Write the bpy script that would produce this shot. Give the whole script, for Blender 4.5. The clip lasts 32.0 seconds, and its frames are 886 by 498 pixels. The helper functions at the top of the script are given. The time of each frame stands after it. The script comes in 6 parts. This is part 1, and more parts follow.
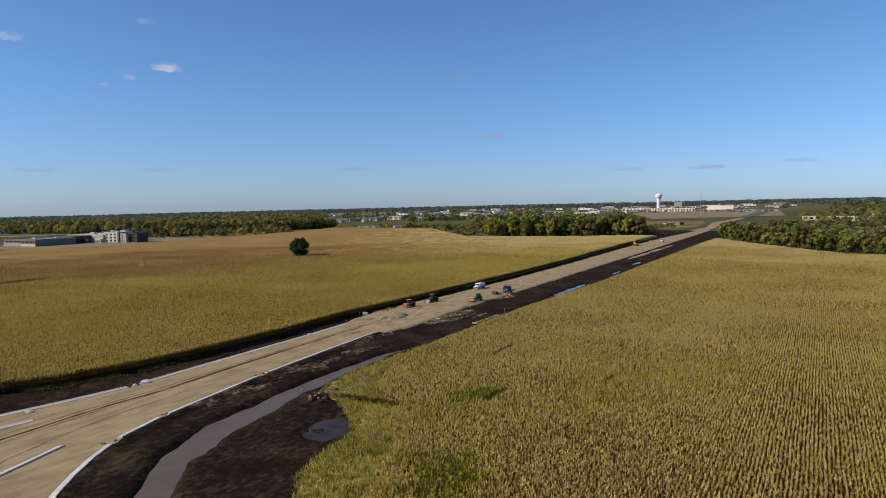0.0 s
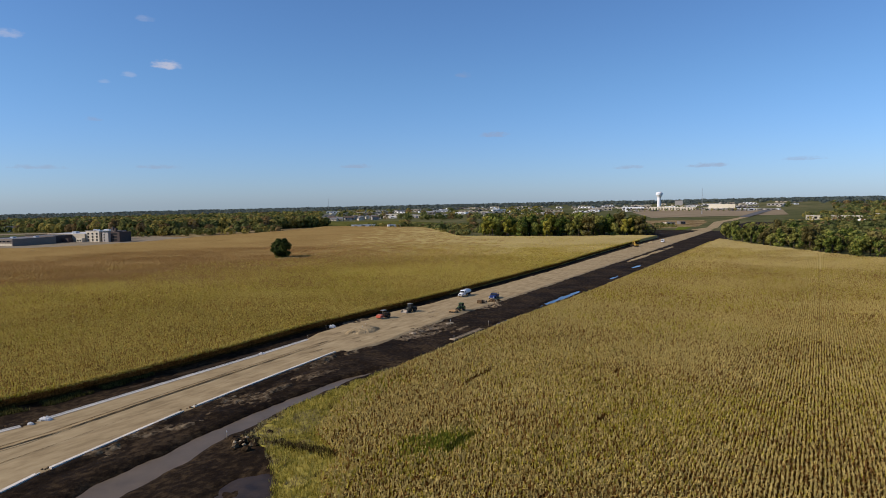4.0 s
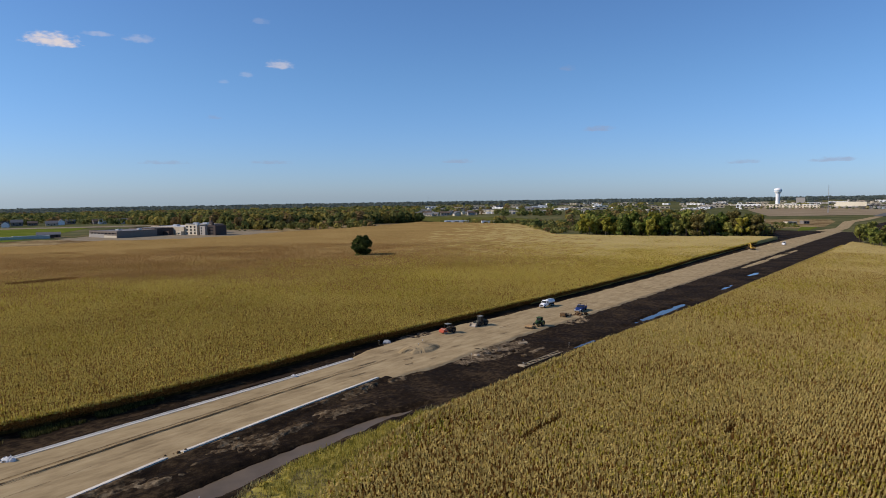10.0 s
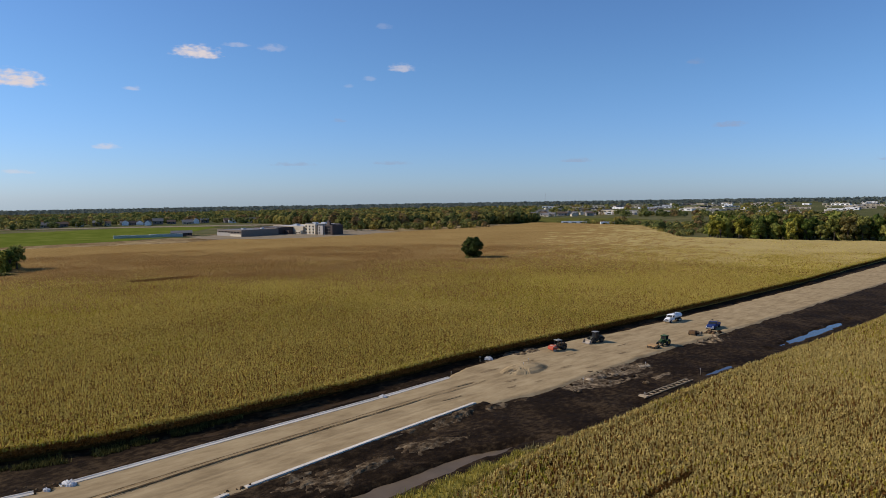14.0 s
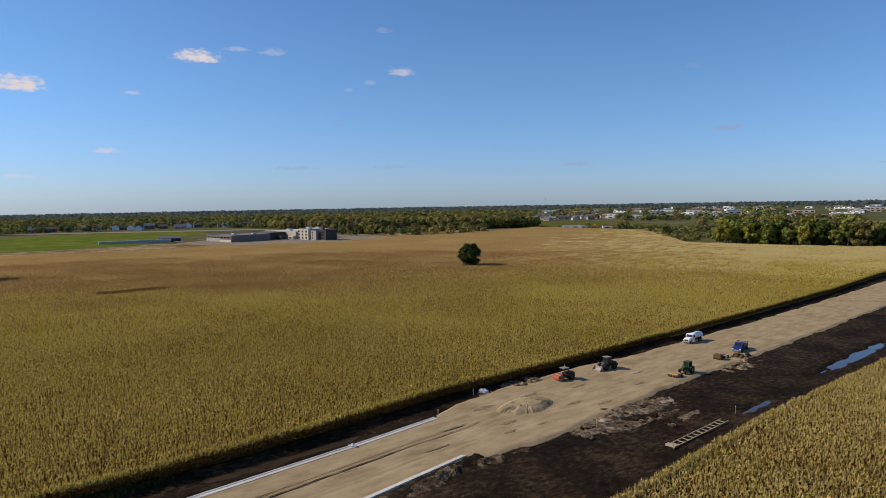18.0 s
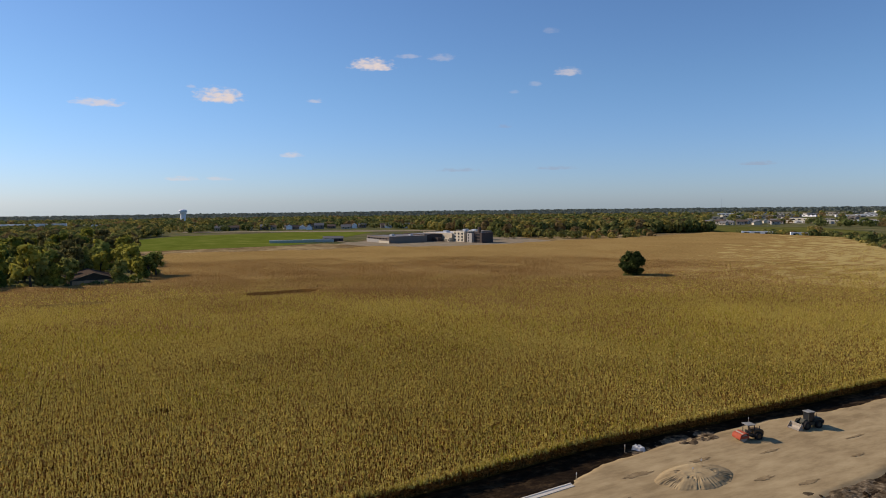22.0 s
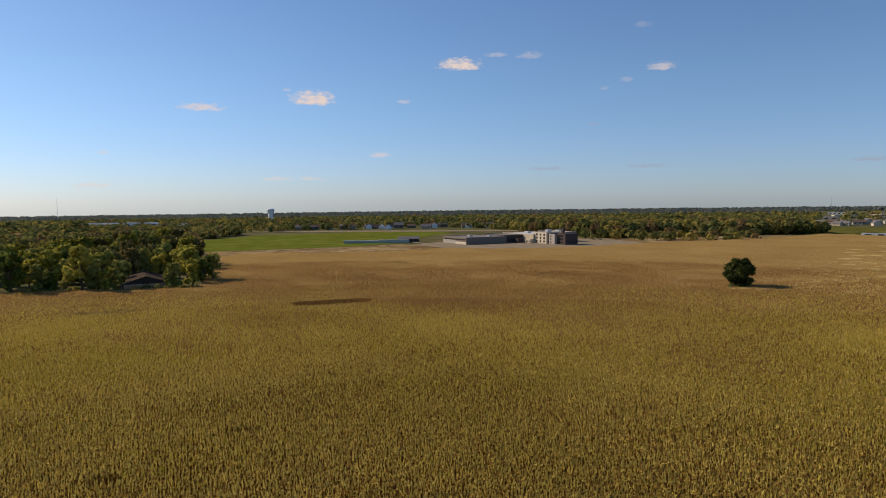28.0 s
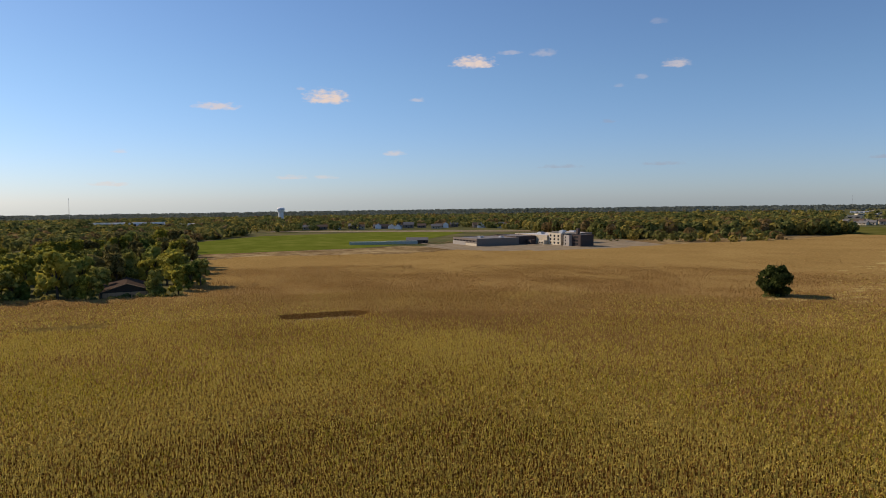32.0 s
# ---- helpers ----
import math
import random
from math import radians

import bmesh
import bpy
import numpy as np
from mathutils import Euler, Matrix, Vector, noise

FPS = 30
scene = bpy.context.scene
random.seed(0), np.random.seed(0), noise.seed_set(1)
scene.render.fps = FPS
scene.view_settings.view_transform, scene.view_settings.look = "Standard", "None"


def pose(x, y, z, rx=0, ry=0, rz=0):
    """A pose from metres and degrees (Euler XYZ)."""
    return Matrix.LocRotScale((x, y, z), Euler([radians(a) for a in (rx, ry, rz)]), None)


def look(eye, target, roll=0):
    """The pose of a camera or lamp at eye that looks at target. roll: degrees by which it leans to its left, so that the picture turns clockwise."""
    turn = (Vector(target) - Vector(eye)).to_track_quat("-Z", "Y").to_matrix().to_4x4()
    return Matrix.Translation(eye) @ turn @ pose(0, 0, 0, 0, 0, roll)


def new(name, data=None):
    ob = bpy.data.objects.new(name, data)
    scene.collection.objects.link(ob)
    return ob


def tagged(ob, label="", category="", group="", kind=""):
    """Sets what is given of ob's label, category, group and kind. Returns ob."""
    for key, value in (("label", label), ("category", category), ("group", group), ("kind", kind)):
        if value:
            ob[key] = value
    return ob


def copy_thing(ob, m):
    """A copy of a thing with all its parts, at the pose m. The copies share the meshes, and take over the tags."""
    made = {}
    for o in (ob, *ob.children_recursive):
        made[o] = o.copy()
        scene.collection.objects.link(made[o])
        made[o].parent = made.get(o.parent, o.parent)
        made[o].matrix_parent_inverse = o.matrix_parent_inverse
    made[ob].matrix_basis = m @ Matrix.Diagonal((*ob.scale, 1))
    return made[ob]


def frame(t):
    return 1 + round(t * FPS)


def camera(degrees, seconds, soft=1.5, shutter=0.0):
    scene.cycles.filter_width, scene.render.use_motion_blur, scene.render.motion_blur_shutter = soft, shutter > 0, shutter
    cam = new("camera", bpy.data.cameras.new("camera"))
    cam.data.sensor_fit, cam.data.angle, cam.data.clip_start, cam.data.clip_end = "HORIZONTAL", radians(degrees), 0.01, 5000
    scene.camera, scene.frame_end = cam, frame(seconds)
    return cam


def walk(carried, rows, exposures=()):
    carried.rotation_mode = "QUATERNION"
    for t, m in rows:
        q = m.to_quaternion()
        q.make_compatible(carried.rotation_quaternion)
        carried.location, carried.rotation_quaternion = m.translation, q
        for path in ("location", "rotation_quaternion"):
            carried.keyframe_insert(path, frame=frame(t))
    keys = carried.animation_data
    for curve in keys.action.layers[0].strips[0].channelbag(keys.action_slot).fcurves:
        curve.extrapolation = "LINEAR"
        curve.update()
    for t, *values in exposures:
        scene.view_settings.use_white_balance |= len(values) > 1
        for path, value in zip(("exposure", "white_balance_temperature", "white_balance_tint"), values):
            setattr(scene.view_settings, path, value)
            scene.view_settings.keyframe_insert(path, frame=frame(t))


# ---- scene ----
LENS = 66.78
# seconds, x, y, z, heading (clockwise from +y), tilt down, roll
PATH = [
    (0.0, -0.00, -0.00, 36.40, 0.00, 3.92, -0.72),
    (0.5, 0.88, 3.10, 36.43, -0.05, 3.96, -0.70),
    (1.0, 1.77, 6.17, 36.46, 0.01, 3.97, -0.74),
    (1.5, 2.68, 9.14, 36.51, -0.05, 4.00, -0.69),
    (2.0, 3.61, 12.02, 36.58, -0.00, 4.02, -0.69),
    (2.5, 4.55, 14.96, 36.69, -0.09, 4.04, -0.66),
    (3.0, 5.43, 17.80, 36.82, -0.03, 4.05, -0.68),
    (3.5, 6.29, 20.49, 36.94, -0.02, 4.07, -0.63),
    (5.5, 9.17, 31.40, 37.23, -0.06, 4.18, -0.68),
    (6.0, 9.97, 34.16, 37.24, -0.54, 4.18, -0.69),
    (6.5, 10.72, 36.95, 37.25, -1.43, 4.16, -0.70),
    (7.0, 11.38, 39.69, 37.25, -2.33, 4.16, -0.63),
    (7.5, 11.89, 42.24, 37.25, -3.25, 4.19, -0.58),
    (8.0, 12.47, 44.65, 37.29, -4.24, 4.24, -0.52),
    (8.5, 12.95, 46.81, 37.36, -5.31, 4.29, -0.44),
    (9.0, 13.32, 48.81, 37.46, -6.42, 4.36, -0.35),
    (9.5, 13.68, 50.92, 37.52, -7.60, 4.41, -0.31),
    (10.0, 13.96, 53.07, 37.56, -8.57, 4.45, -0.30),
    (10.5, 14.04, 55.12, 37.56, -11.34, 4.46, -0.24),
    (11.0, 14.08, 57.10, 37.56, -13.61, 4.45, -0.16),
    (11.5, 14.11, 59.03, 37.59, -15.13, 4.43, -0.16),
    (12.0, 14.21, 61.00, 37.65, -16.76, 4.44, -0.19),
    (12.5, 14.12, 63.06, 37.73, -18.07, 4.45, -0.22),
    (13.0, 13.91, 65.22, 37.81, -18.52, 4.44, -0.25),
    (13.5, 13.61, 67.56, 37.89, -18.52, 4.43, -0.30),
    (14.0, 13.13, 70.01, 37.97, -18.52, 4.42, -0.35),
    (14.5, 12.62, 72.50, 38.03, -18.53, 4.42, -0.35),
    (16.5, 10.19, 83.59, 38.12, -18.54, 4.26, -0.45),
    (17.0, 9.52, 86.65, 38.12, -18.51, 4.21, -0.44),
    (17.5, 8.93, 89.72, 38.13, -18.50, 4.14, -0.42),
    (18.0, 8.31, 92.78, 38.17, -18.52, 4.11, -0.42),
    (18.5, 7.63, 95.81, 38.22, -18.52, 4.08, -0.38),
    (19.0, 7.07, 98.90, 38.27, -19.29, 4.04, -0.41),
    (19.5, 6.59, 101.82, 38.36, -23.53, 3.98, -0.36),
    (20.0, 6.02, 104.63, 38.46, -27.06, 3.91, -0.26),
    (20.5, 5.31, 107.45, 38.60, -29.12, 3.91, -0.23),
    (21.0, 4.68, 110.35, 38.69, -30.28, 3.90, -0.19),
    (21.5, 4.09, 113.31, 38.76, -31.36, 3.91, -0.20),
    (22.0, 3.32, 116.27, 38.82, -32.31, 3.92, -0.17),
    (22.5, 2.47, 119.19, 38.87, -33.22, 3.94, -0.16),
    (23.0, 1.47, 122.09, 38.90, -33.75, 3.96, -0.13),
    (23.5, 0.45, 124.96, 38.88, -34.28, 3.97, -0.14),
    (24.0, -0.59, 127.82, 38.77, -34.86, 3.96, -0.17),
    (24.5, -1.88, 130.66, 38.61, -35.22, 3.97, -0.24),
    (25.0, -3.18, 133.48, 38.45, -35.51, 3.96, -0.25),
    (25.5, -4.51, 136.31, 38.32, -35.90, 3.94, -0.28),
    (27.5, -9.36, 146.51, 38.74, -38.86, 3.95, -0.28),
    (28.0, -10.89, 149.41, 38.90, -39.68, 3.99, -0.25),
    (28.5, -12.45, 152.33, 39.06, -40.49, 4.00, -0.25),
    (29.0, -14.06, 155.20, 39.21, -40.87, 4.02, -0.30),
    (29.5, -15.71, 158.01, 39.35, -40.84, 4.03, -0.27),
    (30.0, -17.38, 160.73, 39.49, -40.85, 4.04, -0.28),
    (30.5, -19.08, 163.37, 39.65, -40.85, 4.05, -0.29),
    (31.0, -20.81, 166.02, 39.82, -40.83, 4.09, -0.30),
    (31.5, -22.58, 168.70, 40.00, -40.83, 4.11, -0.29),
    (32.0, -24.39, 171.40, 40.19, -40.84, 4.13, -0.31),
]


def aim(t, x, y, z, heading, tilt, roll):
    h, d = radians(heading), radians(tilt)
    way = Vector((math.sin(h) * math.cos(d), math.cos(h) * math.cos(d), -math.sin(d)))
    eye = Vector((x, y, z))
    return t, look(eye, eye + way * 100, roll)


cam = camera(LENS, 32.0, soft=0.92)
walk(cam, [aim(*row) for row in PATH], exposures=[(0.0, -0.05, 6750, 15), (13.0, -0.06, 6750, 15), (19.0, -0.04, 6850, 15), (22.5, -0.06, 7400, 17), (28.0, -0.07, 7950, 18), (32.0, -0.07, 8000, 18)])

# ---- light: a low autumn sun and a clear sky with a few small clouds ----
SUN_HEADING, SUN_UP = -104.0, 32.0


def toward(heading, up):
    h, e = radians(heading), radians(up)
    return Vector((math.sin(h) * math.cos(e), math.cos(h) * math.cos(e), math.sin(e)))


# heading, height above the horizon, width, height (degrees), strength
CLOUDS = [
    (-38.2, 11.4, 3.7, 1.1, 1.0), (-50.4, 8.6, 3.7, 1.35, 1.0), (-59.2, 7.6, 3.6, 0.7, 0.7), (-21.9, 10.7, 2.2, 0.8, 0.55),
    (-24.6, 9.8, 1.2, 0.5, 0.2), (-44.9, 4.0, 1.9, 0.53, 0.55), (-42.9, 8.4, 1.4, 0.4, 0.4), (-53.5, 2.0, 2.6, 0.42, 0.45), (-50.7, 2.0, 2.2, 0.36, 0.4),
    (-67.1, 1.4, 3.4, 0.43, 0.45), (-66.3, 3.9, 1.2, 0.35, 0.35), (-32.4, 12.0, 2.3, 0.7, 0.28), (-35.2, 12.1, 2.0, 0.45, 0.3),
    (-26.3, 9.2, 0.9, 0.35, 0.15), (-52.6, 9.2, 0.8, 0.35, 0.3), (-23.3, 13.9, 1.5, 0.5, 0.14),
]
# thin grey wisps that stand darker against the bright lower sky
WISPS = [
    (4.4, 5.5, 2.6, 0.5, 0.5), (-7.2, 3.0, 2.6, 0.4, 0.4), (15.3, 2.6, 2.6, 0.36, 0.4), (21.4, 2.6, 3.6, 0.4, 0.5), (28.1, 2.9, 3.0, 0.36, 0.4),
    (-30.9, 2.8, 3.8, 0.36, 0.35), (-22.8, 2.9, 3.4, 0.36, 0.35), (-27.1, 6.4, 1.2, 0.4, 0.3), (1.8, 10.4, 1.4, 0.5, 0.25),
]
world = bpy.data.worlds.new("world")
scene.world = world
world.use_nodes = True
wt = world.node_tree
wt.nodes.clear()


def wnode(kind, **kw):
    n = wt.nodes.new(kind)
    for k, v in kw.items():
        setattr(n, k, v)
    return n


def wmath(op, a, b=None, c=None):
    n = wnode("ShaderNodeMath", operation=op)
    for i, v in enumerate((a, b, c)):
        if v is None:
            continue
        if isinstance(v, (int, float)):
            n.inputs[i].default_value = v
        else:
            wt.links.new(v, n.inputs[i])
    return n.outputs[0]


sky = wnode("ShaderNodeTexSky", sky_type="NISHITA", sun_disc=False, sun_elevation=radians(SUN_UP),
            sun_rotation=radians(SUN_HEADING), altitude=300.0, air_density=1.0, dust_density=0.35, ozone_density=5.0)
coord = wnode("ShaderNodeTexCoord")
sep = wnode("ShaderNodeSeparateXYZ")
wt.links.new(coord.outputs["Generated"], sep.inputs[0])
az = wmath("MULTIPLY", wmath("ARCTAN2", sep.outputs[0], sep.outputs[1]), 180 / math.pi)
up = wmath("MULTIPLY", wmath("ARCSINE", sep.outputs[2]), 180 / math.pi)
comb = wnode("ShaderNodeCombineXYZ")
wt.links.new(az, comb.inputs[0])
wt.links.new(wmath("MULTIPLY", up, 2.4), comb.inputs[1])
puff = wnode("ShaderNodeTexNoise", noise_dimensions="2D")
puff.inputs["Scale"].default_value = 1.5
puff.inputs["Detail"].default_value = 7.0
puff.inputs["Roughness"].default_value = 0.5
wt.links.new(comb.outputs[0], puff.inputs["Vector"])
ragged = wmath("MULTIPLY", wmath("SUBTRACT", puff.outputs["Fac"], 0.5), 2.3)


def cloud_cover(table):
    """How much of the sky the clouds of a table hide, direction by direction; flat below, heaped above."""
    total = None
    for ch, cu, cw, chh, cs in table:
        dx = wmath("MULTIPLY", wmath("SUBTRACT", az, ch), 2.0 / cw)
        rise = wmath("SUBTRACT", up, cu - 0.2 * chh)
        dy = wmath("ADD", wmath("MULTIPLY", wmath("MAXIMUM", rise, 0.0), 1.5 / chh), wmath("MULTIPLY", wmath("MINIMUM", rise, 0.0), 3.6 / chh))
        r2 = wmath("ADD", wmath("MULTIPLY", dx, dx), wmath("MULTIPLY", dy, dy))
        body = wmath("ADD", wmath("SUBTRACT", 1.0, r2), ragged)
        soft = wnode("ShaderNodeMapRange", interpolation_type="SMOOTHSTEP")
        soft.inputs["From Min"].default_value = -0.3
        soft.inputs["From Max"].default_value = 1.25
        soft.inputs["To Max"].default_value = cs
        wt.links.new(body, soft.inputs["Value"])
        total = soft.outputs[0] if total is None else wmath("MAXIMUM", total, soft.outputs[0])
    return total


total = cloud_cover(CLOUDS)
wisps = cloud_cover(WISPS)
mixc = wnode("ShaderNodeMix", data_type="RGBA")
wt.links.new(total, mixc.inputs["Factor"])
tint = wnode("ShaderNodeMix", data_type="RGBA", blend_type="MULTIPLY")
tint.inputs["Factor"].default_value = 1.0
low = wnode("ShaderNodeMix", data_type="RGBA")
low.inputs["A"].default_value = (0.67, 0.89, 1.32, 1)
low.inputs["B"].default_value = (0.725, 0.99, 1.215, 1)
rise = wnode("ShaderNodeMapRange", interpolation_type="SMOOTHSTEP")
rise.inputs["From Max"].default_value = 11.0
wt.links.new(up, rise.inputs["Value"])
wt.links.new(rise.outputs[0], low.inputs["Factor"])
wt.links.new(low.outputs["Result"], tint.inputs["B"])
wt.links.new(sky.outputs[0], tint.inputs["A"])
grey = wnode("ShaderNodeMix", data_type="RGBA")
wt.links.new(wisps, grey.inputs["Factor"])
wt.links.new(tint.outputs["Result"], grey.inputs["A"])
grey.inputs["B"].default_value = (2.9, 3.2, 4.3, 1)
wt.links.new(grey.outputs["Result"], mixc.inputs["A"])
mixc.inputs["B"].default_value = (6.6, 6.3, 6.5, 1)
back = wnode("ShaderNodeBackground")
back.inputs["Strength"].default_value = 0.108
wt.links.new(mixc.outputs["Result"], back.inputs["Color"])
out = wnode("ShaderNodeOutputWorld")
wt.links.new(back.outputs[0], out.inputs["Surface"])

sun_data = bpy.data.lights.new("sun", "SUN")
sun_data.energy, sun_data.angle, sun_data.color = 4.6, radians(0.55), (1.0, 0.93, 0.82)
sun = new("sun", sun_data)
sun.matrix_world = look(toward(SUN_HEADING, SUN_UP) * 500, (0, 0, 0))


# ---- materials ----
ROAD_HEADING = radians(29.3)


def material(name, colours, scale=1.0, rough=0.9, metal=0.0, bump=0.0, bump_scale=None, island=0.0, big=0.0, big_scale=0.02,
             rand=0.0, spec=0.015, detail=6.0, thin=0.0, along=0.0):
    """Noise between colours; island and rand: how much single pieces differ in brightness; big: broad patches."""
    m = bpy.data.materials.new(name)
    m.use_nodes = True
    t = m.node_tree
    b = t.nodes["Principled BSDF"]
    b.inputs["Roughness"].default_value = rough
    b.inputs["Metallic"].default_value = metal
    b.inputs["Specular IOR Level"].default_value = spec
    geo = t.nodes.new("ShaderNodeNewGeometry")
    n = t.nodes.new("ShaderNodeTexNoise")
    n.inputs["Scale"].default_value = scale
    n.inputs["Detail"].default_value = detail
    n.inputs["Roughness"].default_value = 0.65
    place = geo.outputs["Position"]
    if along:                                  # drawn out along the road
        turn = t.nodes.new("ShaderNodeVectorRotate")
        turn.rotation_type = "Z_AXIS"
        turn.inputs["Angle"].default_value = ROAD_HEADING
        t.links.new(place, turn.inputs["Vector"])
        squeeze = t.nodes.new("ShaderNodeMapping")
        squeeze.inputs["Scale"].default_value = (1.0, along, 1.0)
        t.links.new(turn.outputs[0], squeeze.inputs["Vector"])
        place = squeeze.outputs[0]
    t.links.new(place, n.inputs["Vector"])
    ramp = t.nodes.new("ShaderNodeValToRGB")
    els = ramp.color_ramp.elements
    while len(els) < len(colours):
        els.new(0.5)
    for i, c in enumerate(colours):
        els[i].position = 0.3 + 0.4 * i / max(1, len(colours) - 1)
        els[i].color = (*c, 1)
    fac = n.outputs["Fac"]

    def math_node(op, a, v):
        q = t.nodes.new("ShaderNodeMath")
        q.operation = op
        t.links.new(a, q.inputs[0])
        if isinstance(v, (int, float)):
            q.inputs[1].default_value = v
        else:
            t.links.new(v, q.inputs[1])
        return q.outputs[0]

    if big:
        n2 = t.nodes.new("ShaderNodeTexNoise")
        n2.inputs["Scale"].default_value = big_scale
        n2.inputs["Detail"].default_value = 4.0
        t.links.new(geo.outputs["Position"], n2.inputs["Vector"])
        fac = math_node("ADD", fac, math_node("MULTIPLY", math_node("SUBTRACT", n2.outputs["Fac"], 0.5), big))
    if island:
        fac = math_node("ADD", fac, math_node("MULTIPLY", math_node("SUBTRACT", geo.outputs["Random Per Island"], 0.5), island))
    if rand:
        info = t.nodes.new("ShaderNodeObjectInfo")
        fac = math_node("ADD", fac, math_node("MULTIPLY", math_node("SUBTRACT", info.outputs["Random"], 0.5), rand))
    t.links.new(fac, ramp.inputs["Fac"])
    t.links.new(ramp.outputs["Color"], b.inputs["Base Color"])
    if thin:                                   # leaves let part of the light through
        tr = t.nodes.new("ShaderNodeBsdfTranslucent")
        t.links.new(ramp.outputs["Color"], tr.inputs["Color"])
        mx = t.nodes.new("ShaderNodeMixShader")
        mx.inputs["Fac"].default_value = thin
        t.links.new(b.outputs[0], mx.inputs[1])
        t.links.new(tr.outputs[0], mx.inputs[2])
        t.links.new(mx.outputs[0], t.nodes["Material Output"].inputs["Surface"])
    if bump:
        n3 = t.nodes.new("ShaderNodeTexNoise")
        n3.inputs["Scale"].default_value = bump_scale or scale * 3
        n3.inputs["Detail"].default_value = 5.0
        t.links.new(geo.outputs["Position"], n3.inputs["Vector"])
        bp = t.nodes.new("ShaderNodeBump")
        bp.inputs["Strength"].default_value = 0.6
        bp.inputs["Distance"].default_value = bump
        t.links.new(n3.outputs["Fac"], bp.inputs["Height"])
        t.links.new(bp.outputs["Normal"], b.inputs["Normal"])
    return m


def plain(name, colour, rough=0.65, metal=0.0, spec=0.12):
    lo = tuple(c * 0.82 for c in colour)
    hi = tuple(min(1.0, c * 1.12) for c in colour)
    return material(name, [lo, colour, hi], scale=1.6, rough=rough, metal=metal, spec=spec)


M_SOIL = material("dark_wet_soil", [(0.0078, 0.0048, 0.0027), (0.020, 0.0124, 0.0064), (0.066, 0.043, 0.022)], scale=1.1, rough=0.9, bump=0.18,
                  bump_scale=2.2, big=0.6, big_scale=0.09, along=0.55, spec=0.04, detail=9.0)
M_GRAVEL = material("compacted_sandy_gravel", [(0.25, 0.180, 0.096), (0.335, 0.247, 0.134), (0.41, 0.31, 0.172)], scale=0.6, rough=0.95, bump=0.025,
                    bump_scale=1.8, big=0.5, big_scale=0.1, along=0.3)
M_WATER = material("muddy_water", [(0.040, 0.034, 0.028), (0.055, 0.045, 0.037)], scale=0.2, rough=0.08, spec=0.36, bump=0.015, bump_scale=0.8)
M_MUDDY = material("brown_silty_water", [(0.10, 0.070, 0.036), (0.15, 0.105, 0.058)], scale=0.3, rough=0.3, spec=0.14, bump=0.01, bump_scale=0.6)
M_POND = material("wet_dark_mud", [(0.022, 0.013, 0.006), (0.06, 0.038, 0.02)], scale=0.5, rough=0.35, spec=0.10, bump=0.02, big=0.5, big_scale=0.3)
M_CONCRETE = material("fresh_concrete", [(0.52, 0.47, 0.39), (0.66, 0.60, 0.50)], scale=0.8, rough=0.8, bump=0.004, rand=0.4)
M_GRASS = material("tall_grass", [(0.19, 0.165, 0.028), (0.36, 0.305, 0.055), (0.53, 0.43, 0.11)], scale=0.5, rough=0.8, island=0.7, big=0.7, big_scale=0.06, thin=0.3)
M_LAND = material("countryside", [(0.055, 0.064, 0.022), (0.095, 0.095, 0.036), (0.17, 0.14, 0.066)], scale=0.02, rough=0.95, big=0.6, big_scale=0.0012)
M_LAWN = material("mown_grass", [(0.085, 0.108, 0.016), (0.112, 0.137, 0.022), (0.16, 0.172, 0.036)], scale=0.05, rough=0.95, big=0.4, spec=0.0)
M_DRYGRASS = material("dry_grass", [(0.11, 0.066, 0.026), (0.23, 0.155, 0.07), (0.36, 0.27, 0.135)], scale=0.11, rough=0.95, big=0.9, big_scale=0.03)
M_BARK = material("bark", [(0.05, 0.04, 0.03), (0.12, 0.095, 0.07)], scale=3.0, rough=0.95, bump=0.02)
# brown leaves with the shade of the gaps between plants put into the colour
M_FLOOR = material("lower_corn_leaves_in_shade", [(0.042, 0.022, 0.006), (0.072, 0.038, 0.010), (0.115, 0.064, 0.017)], scale=0.9, rough=0.95, spec=0.0)

# paler step for farther off, with less of the gap shade in it
M_FLOOR2 = material("middle_corn_leaves_half_shade", [(0.17, 0.112, 0.031), (0.27, 0.185, 0.054), (0.36, 0.255, 0.08)], scale=0.9, rough=0.95, spec=0.0)
M_FARDRY = material("far_dry_corn", [(0.23, 0.144, 0.050), (0.30, 0.193, 0.069), (0.365, 0.245, 0.092)], scale=0.5, rough=0.95, spec=0.0, big=0.4, big_scale=0.02)
M_FARRIPE = material("far_ripe_corn", [(0.32, 0.235, 0.085), (0.42, 0.315, 0.12), (0.49, 0.375, 0.15)], scale=0.5, rough=0.95, spec=0.0, big=0.4, big_scale=0.02)


def part(name, bm, mat, parent=None, label=""):
    me = bpy.data.meshes.new(name)
    bm.to_mesh(me)
    bm.free()
    me.materials.append(mat)
    ob = new(name, me)
    if parent:
        ob.parent = parent
    if label:
        ob["label"] = label
    return ob


def sheet(name, verts, faces, mat, smooth=False):
    me = bpy.data.meshes.new(name)
    me.from_pydata(verts, [], faces)
    me.materials.append(mat)
    if smooth:
        me.shade_smooth()
    return new(name, me)


